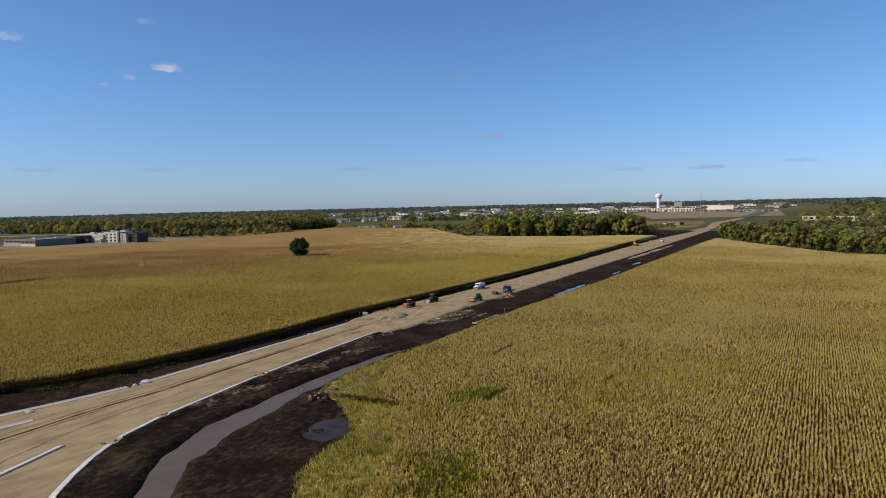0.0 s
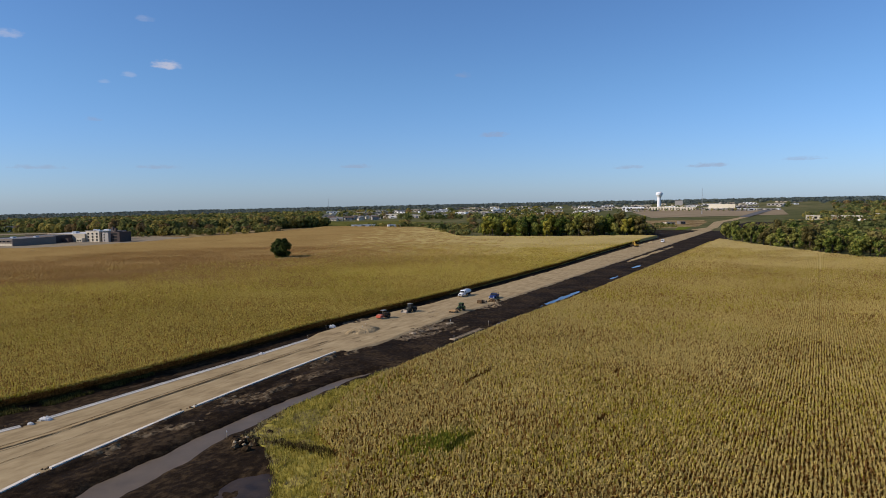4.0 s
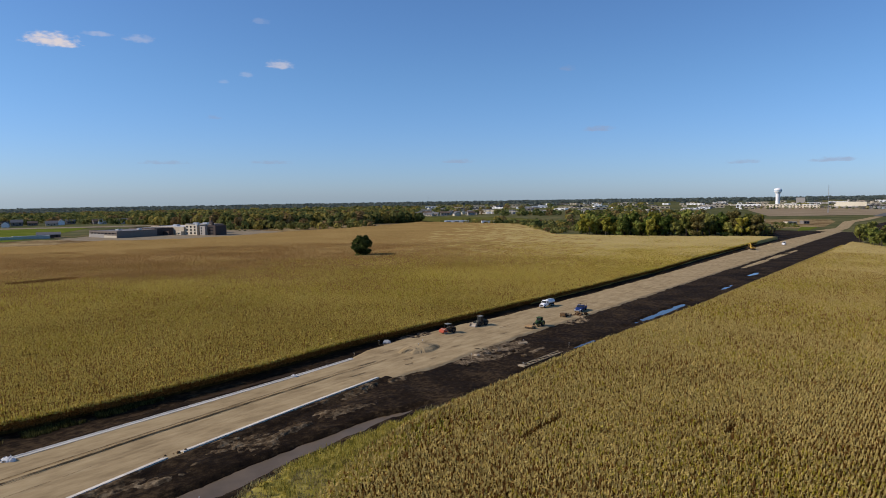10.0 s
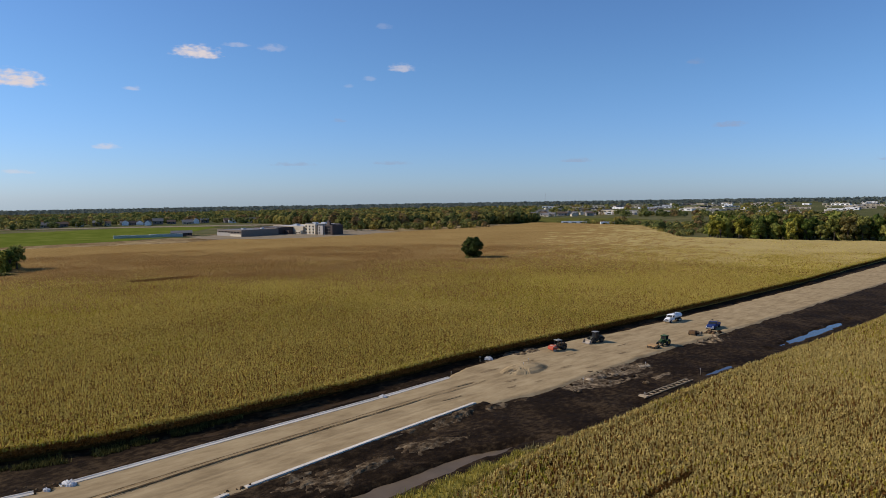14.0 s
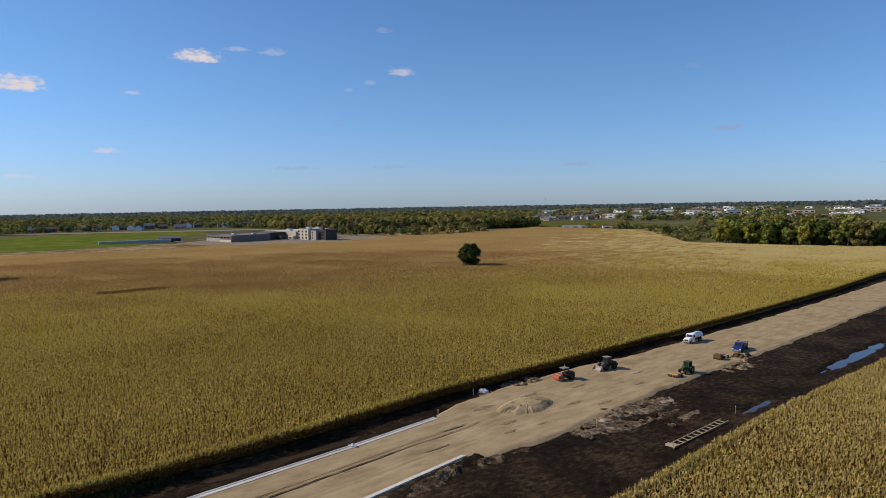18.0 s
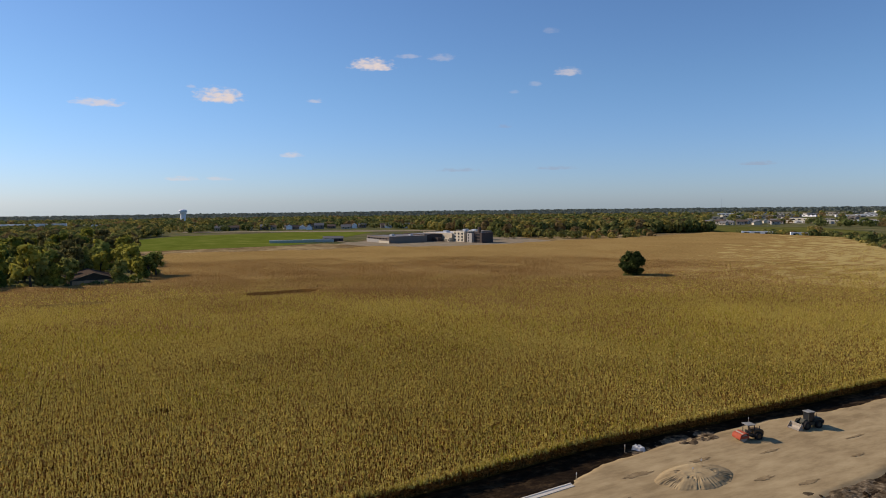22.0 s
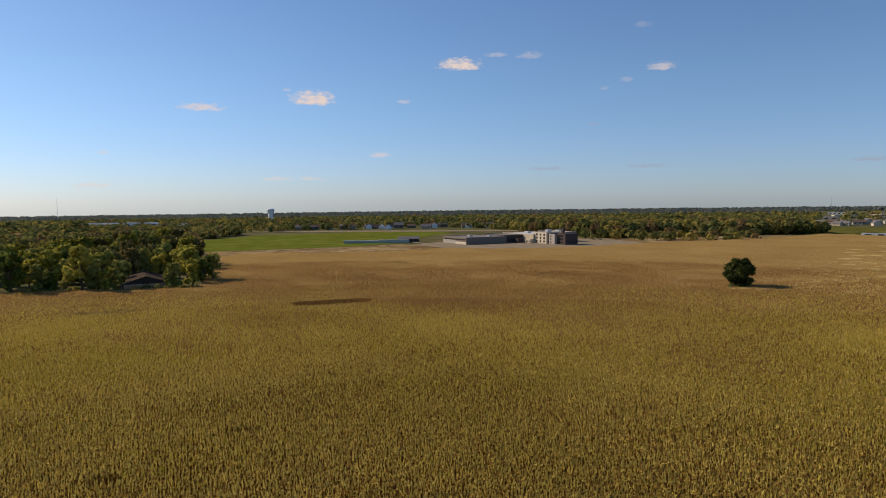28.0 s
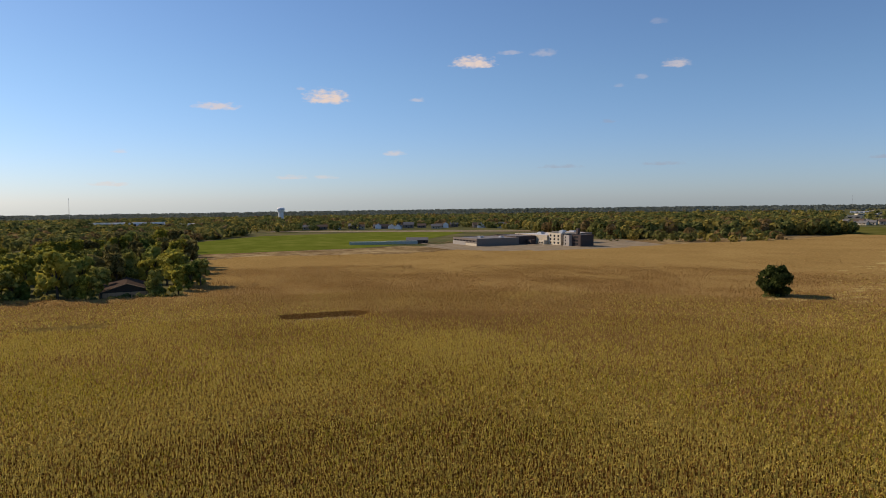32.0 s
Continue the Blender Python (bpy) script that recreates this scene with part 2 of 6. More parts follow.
def tri_mesh(name, pts, mat):
    """A mesh of loose triangles from an (n, 3, 3) array."""
    n = len(pts)
    me = bpy.data.meshes.new(name)
    me.vertices.add(n * 3)
    me.vertices.foreach_set("co", np.ascontiguousarray(pts, dtype=np.float32).ravel())
    me.loops.add(n * 3)
    me.loops.foreach_set("vertex_index", np.arange(n * 3, dtype=np.int32))
    me.polygons.add(n)
    me.polygons.foreach_set("loop_start", np.arange(0, n * 3, 3, dtype=np.int32))
    me.update(calc_edges=True)
    me.materials.append(mat)
    return me


# ---- plan: s runs along the new road, w across it to its right ----
AL = np.array([math.sin(ROAD_HEADING), math.cos(ROAD_HEADING)])
AC = np.array([math.cos(ROAD_HEADING), -math.sin(ROAD_HEADING)])


def world_xy(s, w):
    s, w = np.asarray(s, float), np.asarray(w, float) - 115
    return s * AL[0] + w * AC[0], s * AL[1] + w * AC[1]


def road_sw(x, y):
    return x * AL[0] + y * AL[1], x * AC[0] + y * AC[1] + 115


def P(s, w, z=0.0):
    x, y = world_xy(s, w)
    return Vector((float(x), float(y), z))


def land_z(x, y):
    """The country falls away to the west and rises to the east, far out."""
    d = np.hypot(x, y)
    k = np.clip((d - 1000) / 1600, 0, 1)
    return 0.0105 * np.asarray(x) * k * k * (3 - 2 * k)


def waves(x, y, step, seed, octaves=3):
    """Smooth random heights over the plan, about -1 to 1, by value noise."""
    total, amp, size = 0.0, 1.0, 0.0
    for o in range(octaves):
        g = np.random.default_rng(seed + o).random((256, 256)) * 2 - 1
        u, v = x / step + 1000, y / step + 1000
        i, j = np.floor(u).astype(int), np.floor(v).astype(int)
        fu, fv = u - i, v - j
        fu, fv = fu * fu * (3 - 2 * fu), fv * fv * (3 - 2 * fv)
        a, b = g[i % 256, j % 256], g[(i + 1) % 256, j % 256]
        c, d = g[i % 256, (j + 1) % 256], g[(i + 1) % 256, (j + 1) % 256]
        total = total + amp * ((a * (1 - fu) + b * fu) * (1 - fv) + (c * (1 - fu) + d * fu) * fv)
        size += amp
        amp, step = amp * 0.5, step * 0.47
    return total / size * 1.6


def line(s, table):
    return np.interp(s, [a for a, b in table], [b for a, b in table])


def inside(x, y, poly):
    x, y = np.asarray(x), np.asarray(y)
    hit = np.zeros(x.shape, bool)
    for (x0, y0), (x1, y1) in zip(poly, poly[1:] + poly[:1]):
        if y0 == y1:
            continue
        cross = ((y0 > y) != (y1 > y)) & (x < (x1 - x0) * (y - y0) / (y1 - y0) + x0)
        hit ^= cross
    return hit


CORN_LEFT = [(20, -52), (45, -40), (60, -31), (80, -21), (95, -17.5), (115, -16), (140, -16), (170, -18), (205, -17), (230, -16.5), (300, -16),
             (380, -16.5), (450, -20), (570, -23), (720, -23)]
CURB_LEFT = [(20, -22), (45, -13.5), (62, -8.9), (73, -7.0), (85, -5.4), (111, -6.6), (144, -8.0), (161, -9.3)]
CURB_RIGHT = [(44, 36), (47.5, 31.8), (52.7, 27.6), (57.5, 24.2), (62, 21.6), (66, 19.6), (75, 16.9), (103, 11.9), (128, 9.0), (153, 6.5)]
GRAVEL_LEFT = [(-60, -58), (0, -34), (20, -23), (62, -9.4), (85, -6.0), (111, -7.2), (144, -8.6), (161, -10), (170, -13), (178, -14), (203, -15), (230, -12),
               (300, -11), (380, -12), (450, -14), (570, -17), (700, -16), (840, -10)]
GRAVEL_RIGHT = [(-60, 84), (0, 60), (44, 37), (52, 28.5), (62, 22.4), (75, 17.6), (103, 12.6), (128, 9.7), (150, 8.5), (168, 10.3), (185, 9), (203, 8), (235, 8),
                (264, 8), (335, 7.6), (450, 7), (600, 5), (840, 2)]
# the ditch: along, middle, half width, depth
DITCH = [(30, 60, 3.4, 1.5), (44, 47.5, 3.2, 1.4), (53, 42.4, 2.6, 1.3), (64, 34.2, 2.6, 1.2), (77, 29.0, 2.7, 1.2), (95, 26.0, 2.2, 1.1), (116, 23.4, 1.7, 1.0),
         (137, 23.6, 1.2, 0.9), (146, 25.0, 0.5, 0.5), (152, 25.5, 0.2, 0.0)]


def soil_height(s, w):
    h = 0.14 * waves(s, w, 5.0, 11, 4) + 0.06 * waves(s, w, 0.9, 31, 2)
    near = (s > 20) & (s < 640) & (w > -60) & (w < 110)
    h = np.where(near, h, 0.0)
    # ditch by the near curve
    mid, half, deep = (np.interp(s, [d[0] for d in DITCH], [d[k] for d in DITCH]) for k in (1, 2, 3))
    off = np.abs(w - mid + 0.5 * waves(s, w * 0, 4.0, 51, 3))
    fade = np.clip((s - 22) / 10, 0, 1) * np.clip((156 - s) / 6, 0, 1)
    cut = np.clip(1.45 - off / np.maximum(half, 0.15) * 0.9, 0, 1)
    h = h - deep * cut * fade
    # the pond and the long puddles
    for ps, pw, rs, rw, dp in [(85.5, 46.4, 6.6, 4.6, 0.6), (128, -12.2, 24, 1.5, 0.55), (269, 24.8, 32, 1.8, 0.72), (209, 25.4, 8, 0.9, 0.55), (395, 22, 16, 1.6, 0.5), (340, 25, 9, 1.4, 0.5)]:
        d = ((s - ps) / rs) ** 2 + ((w - pw) / rw) ** 2
        h = h - dp * np.clip(1.2 - d + 0.5 * waves(s, w, 3.0, 71, 3), 0, 1)
    # soil thrown up between kerb and ditch, and along the corn
    bank = np.clip(1 - np.abs(w - (line(s, CURB_RIGHT) + mid) / 2) / 4.0, 0, 1) * np.clip((160 - s) / 15, 0, 1) * np.clip((s - 45) / 10, 0, 1)
    h = h + 0.35 * bank * (0.7 + 0.5 * waves(s, w, 3.0, 81, 3))
    # earth filled against the backs of the kerbs
    fill = np.clip(1.5 - np.abs(w - line(s, CURB_RIGHT) - 1.3) / 1.1, 0, 1) * ((s > 44) & (s < 155))
    fill += np.clip(1.5 - np.abs(w - line(s, CURB_LEFT) + 1.2) / 0.9, 0, 1) * ((s > 25) & (s < 162))
    h = h * (1 - np.clip(fill, 0, 1)) + np.clip(fill, 0, 1) * (0.40 + 0.1 * waves(s, w, 1.2, 85, 2))
    verge = np.clip(1 - np.abs(w - (line(s, CORN_LEFT) + 2.5)) / 3.0, 0, 1) * near
    h = h + verge * (0.25 * waves(s, w, 4.0, 91, 3) - 0.05)
    return h


# ---- ground: one sheet to the horizon, fine along the road ----
fine_s = np.concatenate([np.arange(15, 330, 0.9), np.arange(330, 660, 3.0), [660, 700, 760, 840]])
gs = np.concatenate([[-4400, -3300, -2500, -1800, -1200, -800, -500, -200, -70, -40, -10], fine_s, np.arange(1000, 4700, 150)])
gw = np.concatenate([np.arange(-4700, -600, 150), [-500, -380, -260, -140, -80, -60, -50], np.arange(-42, 60, 0.8), np.arange(60, 110, 2.5),
                     [110, 130, 200, 320], np.arange(400, 4700, 180)])
S2, W2 = np.meshgrid(gs, gw, indexing="ij")
X2, Y2 = world_xy(S2, W2)
Z2 = soil_height(S2, W2) + land_z(X2, Y2)
nj = len(gw)
I, J = np.meshgrid(np.arange(len(gs) - 1), np.arange(nj - 1), indexing="ij")
quads = np.stack([I * nj + J, I * nj + J + 1, (I + 1) * nj + J + 1, (I + 1) * nj + J], -1).reshape(-1, 4)[:, ::-1]
ground = sheet("ground", np.stack([X2, Y2, Z2], -1).reshape(-1, 3).tolist(), quads.tolist(), M_SOIL, True)
ground.data.materials.append(M_LAND)
cs, cw = (S2[:-1, :-1] + S2[1:, 1:]) / 2, (W2[:-1, :-1] + W2[1:, 1:]) / 2
bare = (cs > -70) & (cs < 860) & (cw > -60) & (cw < np.where(cs < 160, 108, 37))
ground.data.polygons.foreach_set("material_index", np.where(bare, 0, 1).astype(np.int32).ravel())
tagged(ground, "flat farmland with dark stripped soil along the new road", "ground", kind="structure")

# ---- the gravel bed of the new road ----
rs = np.concatenate([np.arange(-60, 10, 5.0), np.arange(10, 330, 0.8), np.arange(330, 860, 4.0)])
rt = np.linspace(-0.12, 1.12, 75)
S3, T3 = np.meshgrid(rs, rt, indexing="ij")
L3, R3 = line(S3, GRAVEL_LEFT), line(S3, GRAVEL_RIGHT)
W3 = L3 + (R3 - L3) * T3
edge = np.minimum(W3 - L3, R3 - W3)
edge = edge + 0.5 * waves(S3, W3, 5.0, 101, 4)
Z3 = 0.30 * np.clip(edge / 0.8 + 0.4, -1.6, 1.0) + 0.014 * waves(S3, W3, 2.2, 111, 3)
for frac, depth in ((0.36, 0.13), (0.42, 0.12), (0.62, 0.07), (0.68, 0.07)):
    rut = np.abs(T3 - frac - 0.012 * waves(S3, S3 * 0, 30.0, 121, 2)) * (R3 - L3)
    Z3 -= depth * np.clip(1 - rut / 0.35, 0, 1) * np.clip((168 - S3) / 10, 0, 1)
X3, Y3 = world_xy(S3, W3)
nj = len(rt)
I, J = np.meshgrid(np.arange(len(rs) - 1), np.arange(nj - 1), indexing="ij")
quads = np.stack([I * nj + J, I * nj + J + 1, (I + 1) * nj + J + 1, (I + 1) * nj + J], -1).reshape(-1, 4)[:, ::-1]
road = sheet("road", np.stack([X3, Y3, Z3], -1).reshape(-1, 3).tolist(), quads.tolist(), M_GRAVEL, True)
tagged(road, "unpaved road bed of pale compacted gravel with wheel ruts", "road", kind="structure")


# ---- water ----
def water(name, table, level, label, mat=M_WATER):
    verts, faces = [], []
    for i, (s, w, half) in enumerate(table):
        verts += [tuple(P(s, w - half, level)), tuple(P(s, w + half, level))]
        if i:
            k = 2 * i
            faces.append((k - 2, k, k + 1, k - 1))
    ob = sheet(name, verts, faces, mat)
    tagged(ob, label, "water", kind="structure")


water("water", [(d[0], d[1], d[2] * 1.7 + 0.6) for d in DITCH[:-1]], -0.55, "muddy water standing in the roadside ditch", M_MUDDY)
water("water", [(76, 46, 6), (85, 45.5, 7.5), (94, 45, 5)], -0.40, "shallow muddy pond beside the grass", M_POND)
water("water", [(232, 24.5, 3), (306, 24.5, 3.6)], -0.42, "long rain puddle in dark soil beside the corn")
water("water", [(200, 25.2, 2), (218, 25.2, 2)], -0.38, "small rain puddle in dark soil")
water("water", [(103, -12.2, 2.2), (153, -12.2, 2.2)], -0.32, "brown rain water standing between the curb and the corn", M_POND)
water("water", [(376, 22, 2.5), (414, 22, 2.5)], -0.3, "rain puddle in dark soil beside the road")
water("water", [(330, 25, 2.5), (351, 25, 2.5)], -0.3, "rain puddle in dark soil beside the corn")


# ---- concrete kerbs ----
KERB = [(-0.46, -0.35), (-0.46, 0.47), (-0.42, 0.50), (-0.22, 0.50), (-0.17, 0.47), (-0.10, 0.41), (0.46, 0.37), (0.46, -0.35)]


def kerb_run(points, flip, label, gaps=()):
    """A line of cast kerb with its gutter, in pieces of about 6 m."""
    run = new("curb")
    pts = [P(s, w) for s, w in points]
    run.location = pts[0]
    total = [0.0]
    for a, b in zip(pts, pts[1:]):
        total.append(total[-1] + (b - a).length)

    def at(d):
        d = min(max(d, 0), total[-1])
        for i in range(len(pts) - 1):
            if d <= total[i + 1]:
                k = (d - total[i]) / max(1e-6, total[i + 1] - total[i])
                return pts[i].lerp(pts[i + 1], k), (pts[i + 1] - pts[i]).normalized()
        return pts[-1], (pts[-1] - pts[-2]).normalized()

    count = max(1, round(total[-1] / 6.0))
    for k in range(count):
        d0, d1 = total[-1] * k / count + 0.012, total[-1] * (k + 1) / count - 0.012
        bm = bmesh.new()
        rings = []
        for d in np.linspace(d0, d1, 5):
            p, way = at(float(d))
            side = Vector((way.y, -way.x, 0)) * (-1 if flip else 1)
            rings.append([bm.verts.new(p + side * a + Vector((0, 0, z)) - run.location) for a, z in KERB])
        for a, b in zip(rings, rings[1:]):
            for i in range(len(KERB)):
                j = (i + 1) % len(KERB)
                bm.faces.new((a[i], a[j], b[j], b[i]))
        bm.faces.new(rings[0]), bm.faces.new(rings[-1][::-1])
        bmesh.ops.recalc_face_normals(bm, faces=bm.faces)
        part("curb_section", bm, M_CONCRETE, run)
    return tagged(run, label, "curb", group="concrete curbs along the new road")


def cut_line(table, s0, s1):
    inner = [(s, w) for s, w in table if s0 < s < s1]
    return [(s0, float(line(s0, table)))] + inner + [(s1, float(line(s1, table)))]


for s0, s1 in ((30, 84.6), (87.6, 161)):
    kerb_run(cut_line(CURB_LEFT, s0, s1), False, "fresh white concrete curb and gutter beside the gravel road")
for s0, s1 in ((44.5, 62.4), (64.8, 74.6), (76.4, 102.8), (105.4, 152.6)):
    kerb_run(cut_line(CURB_RIGHT, s0, s1), True, "fresh white concrete curb and gutter above the muddy verge")
kerb_run([(40, -5.0), (58.6, -1.9), (63.5, -1.2)], False, "short concrete median curb in the gravel junction")
kerb_run([(38, 21.5), (48, 18.6), (58.6, 15.3)], True, "short concrete island curb in the gravel junction")


# ---- corn ----
def corn_material(name, tones):
    return material(name, tones, scale=1.6, rough=0.8, island=0.17, big=0.28, big_scale=0.02, spec=0.02, thin=0.34, detail=3.0)


M_RIPE = corn_material("ripening_corn_leaves", [(0.335, 0.247, 0.053), (0.52, 0.40, 0.092), (0.67, 0.525, 0.152)])
M_GREEN = corn_material("green_corn_leaves", [(0.225, 0.182, 0.022), (0.40, 0.325, 0.043), (0.57, 0.46, 0.095)])
M_RUSSET = corn_material("withered_lower_corn_leaves", [(0.12, 0.056, 0.015), (0.215, 0.108, 0.030), (0.32, 0.175, 0.055)])
M_LUSH = corn_material("lush_green_corn_leaves", [(0.085, 0.105, 0.012), (0.175, 0.195, 0.022), (0.33, 0.31, 0.05)])
M_DRY = corn_material("dry_brown_corn_leaves", [(0.205, 0.112, 0.038), (0.345, 0.204, 0.074), (0.48, 0.305, 0.126)])
M_PALE = corn_material("pale_ripe_corn_leaves", [(0.345, 0.25, 0.068), (0.53, 0.402, 0.130), (0.65, 0.505, 0.19)])

EYE_LINE = [(0, 0), (13, 55), (10, 88), (-24, 171)]


def eye_distance(x, y):
    best = np.full(np.shape(x), 1e9)
    for (x0, y0), (x1, y1) in zip(EYE_LINE, EYE_LINE[1:]):
        k = np.clip(((x - x0) * (x1 - x0) + (y - y0) * (y1 - y0)) / ((x1 - x0) ** 2 + (y1 - y0) ** 2), 0, 1)
        best = np.minimum(best, np.hypot(x - x0 - k * (x1 - x0), y - y0 - k * (y1 - y0)))
    return best


def dryness(x, y):
    """How far the corn has turned: 0 ripening, 1 brown; the field dries from its west side."""
    across = (y - (205 + 0.52 * (x + 263))) * 0.89
    return np.clip(across / 110 + 0.15 + 0.45 * waves(x, y, 60.0, 301, 3), 0, 1) * np.clip((-x + 60) / 160, 0, 1)


def plants(x, y, size, tall, r, leaves=4, tassel=True):
    """Leaf triangles of corn plants at x, y: broad leaves arching from a stalk, and a short tassel."""
    n = len(x)
    out = []
    turn = r.random(n) * 6.283
    top = tall * (0.92 + 0.16 * r.random(n))
    for k in range(leaves):
        a = turn + k * 6.283 / leaves + r.normal(0, 0.35, n)
        if k % 2:                              # an arching leaf
            z0 = top * (0.74 + 0.18 * r.random(n))
            reach = size * (0.26 + 0.22 * r.random(n))
            lift = size * (-0.26 + 0.30 * r.random(n))
            half = size * (0.10 + 0.06 * r.random(n))
        else:                                  # a leaf that still stands up
            z0 = top * (0.62 + 0.16 * r.random(n))
            reach = size * (0.14 + 0.20 * r.random(n))
            lift = top * (0.12 + 0.14 * r.random(n))
            half = size * (0.12 + 0.07 * r.random(n))
        out.append(leaf_tips(x, y, z0, a, reach, lift, half))
    if tassel:
        a = turn + 1.0
        half = size * 0.07
        t = np.zeros((n, 3, 3))
        t[:, 0] = np.stack([x - np.cos(a) * half, y - np.sin(a) * half, top * 0.72], -1)
        t[:, 1] = np.stack([x + np.cos(a) * half, y + np.sin(a) * half, top * 0.72], -1)
        t[:, 2] = np.stack([x + r.normal(0, 0.08, n) * size, y + r.normal(0, 0.08, n) * size, top * 1.06], -1)
        out.append(t)
    return np.concatenate(out)


def leaf_tips(x, y, z0, a, reach, lift, half):
    cx, sy = np.cos(a), np.sin(a)
    t = np.zeros((len(x), 3, 3))
    t[:, 0] = np.stack([x - sy * half, y + cx * half, z0], -1)
    t[:, 1] = np.stack([x + sy * half, y - cx * half, z0 + half * 0.5], -1)
    t[:, 2] = np.stack([x + cx * reach, y + sy * reach, z0 + lift], -1)
    return t


def withered(x, y, size, tall, r):
    """One hanging dead leaf low on every stalk."""
    n = len(x)
    return leaf_tips(x, y, tall * (0.42 + 0.22 * r.random(n)), r.random(n) * 6.283, size * (0.30 + 0.22 * r.random(n)), -size * (0.1 + 0.3 * r.random(n)), size * (0.12 + 0.07 * r.random(n)))


# rows: nearest, farthest distance; row spacing; spacing in the row; size of a plant; leaves
TIERS = [(0, 118, 0.52, 0.43, 0.9, 3), (118, 230, 0.52, 0.72, 1.0, 3), (230, 400, 0.78, 0.95, 1.25, 3), (400, 1000, 1.56, 2.2, 2.1, 2)]


def corn_field(name, keep, bounds, edge, side, label, seed, gaps):
    """keep(s, w): the field's outline in the plan; edge: the line of its front beside the road; side: -1 left of it, 1 right."""
    r = np.random.default_rng(seed)
    s0, s1, w0, w1 = bounds
    root = new(name)
    root.location = P((s0 + s1) / 2, (w0 + w1) / 2)
    bins = {"ripe": [], "green": [], "dry": [], "lush": [], "low": []}

    def sort_in(tris, x, y, per):
        dry = dryness(x, y) if side < 0 else np.zeros(len(x))
        if side > 0:
            s, w = road_sw(x, y)
            lush = 0.6 * np.exp(-(((s - 73) / 8) ** 2 + ((w - 73) / 8) ** 2)) + 0.5 * np.exp(-(((s - 109) / 9) ** 2 + ((w - 61) / 5) ** 2))
            lush += 0.32 * np.exp(-(((s - 122) / 14) ** 2 + ((w - 38) / 6) ** 2))
            lush = lush * np.clip(0.75 + 0.9 * waves(x, y, 7.0, 319, 3), 0, 1.3)
        else:
            lush = 0.0
        pick = r.random(len(x))
        green = (0.16 if side > 0 else 0.10) + 0.34 * waves(x, y, 34.0, 311, 4) + 1.5 * lush
        kind = np.where(pick < dry, 2, np.where(r.random(len(x)) < green, 1, 0))
        kind = np.where(r.random(len(x)) < 1.9 * lush - 0.25, 3, kind)
        brown = 0.07 + 0.12 * waves(x, y, 28.0, 317, 3) if side < 0 else 0.13 + 0.14 * waves(x, y, 22.0, 317, 3)
        kind = np.where((kind < 2) & (r.random(len(x)) < brown), 4, kind)
        kind = np.tile(kind, per)
        for i, k in enumerate(("ripe", "green", "dry", "lush", "low")):
            bins[k].append(tris[kind == i])

    for near, far, gap, along, size, leaves in TIERS:
        rows = np.arange(w0, w1, gap)
        posts = np.arange(s0, s1, along)
        for chunk in np.array_split(posts, max(1, len(posts) * len(rows) // 1500000)):
            s, w = np.meshgrid(chunk, rows, indexing="ij")
            s, w = s.ravel() + r.normal(0, along * 0.25, s.size), w.ravel() + r.normal(0, 0.075 * gap / 0.52, s.size) + 0.07 * waves(s.ravel(), w.ravel(), 6.0, 323, 2)
            x, y = world_xy(s, w)
            d = eye_distance(x, y)
            ok = (d >= near) & (d < far)
            s, w, x, y = s[ok], w[ok], x[ok], y[ok]
            ok = keep(s, w) & (seen(x, y) | (r.random(len(x)) < 0.15))
            for ga, gb, gl, gh in gaps:
                ok &= ((s - ga) / gl) ** 4 + ((w - gb) / gh) ** 4 > 1 + 0.3 * waves(s, w, 4.0, 5, 2)
            if side > 0:                       # the tramline left by the sprayer
                ok &= ~((np.abs(w - 110.4) < 0.27) & (s > 200) & (r.random(len(s)) < 0.7))
            s, w, x, y = s[ok], w[ok], x[ok], y[ok]
            tall = (2.7 if side < 0 else 2.3) + 0.22 * waves(x, y, 25.0, 321, 3)
            tall = tall * np.clip(0.5 + (r.random(len(x)) + 0.9), 0, 1)
            if far > 300:
                tall = tall * 0.95
            upper = leaves - 1 if side < 0 and near == 0 else leaves
            sort_in(plants(x, y, size, tall, r, upper, far < 300), x, y, upper + (far < 300))
            if far < 300:
                bins["low"].append(withered(x, y, size, tall, r))
            if side < 0 and far < 300:         # more high russet leaves near the flight, colouring in shade seen from above
                dead = r.random(len(x)) < np.clip((168 - eye_distance(x, y)) / 70, 0, 1)
                bins["low"].append(withered(x[dead], y[dead], size * 1.1, tall[dead] * 1.48, r))
    # the outermost rows show their stalks and lower leaves
    es = np.arange(max(s0, 60 if side < 0 else 128), min(s1, 600), 0.22)
    for k in range(3):
        s = es + r.normal(0, 0.05, len(es))
        w = line(s, edge) + side * (0.05 + 0.5 * k) + r.normal(0, 0.12, len(es))
        ok = keep(s, w + side * 0.3)
        s, w = s[ok], w[ok]
        x, y = world_xy(s, w)
        # withered russet in both low tiers also carries the shaded front's darkness
        for tall in (1.0, 1.8):
            bins["low"].append(plants(x, y, 0.9, np.full(len(x), tall), r, 3))
        sort_in(plants(x, y, 0.9, np.full(len(x), 2.65 if side < 0 else 2.25), r, 3), x, y, 4)
    for k, m, what in (("ripe", M_RIPE if side < 0 else M_PALE, "ripening yellow leaves"), ("green", M_GREEN, "still green leaves"), ("dry", M_DRY, "dry brown leaves"),
                       ("lush", M_LUSH, "lush dark green leaves"), ("low", M_RUSSET, "withered russet lower leaves")):
        tris = np.concatenate(bins[k])
        if len(tris):
            me = tri_mesh("corn_plants", tris - np.array(root.location), m)
            ob = new("corn_plants", me)
            ob.parent = root
            tagged(ob, what, kind="stuff")
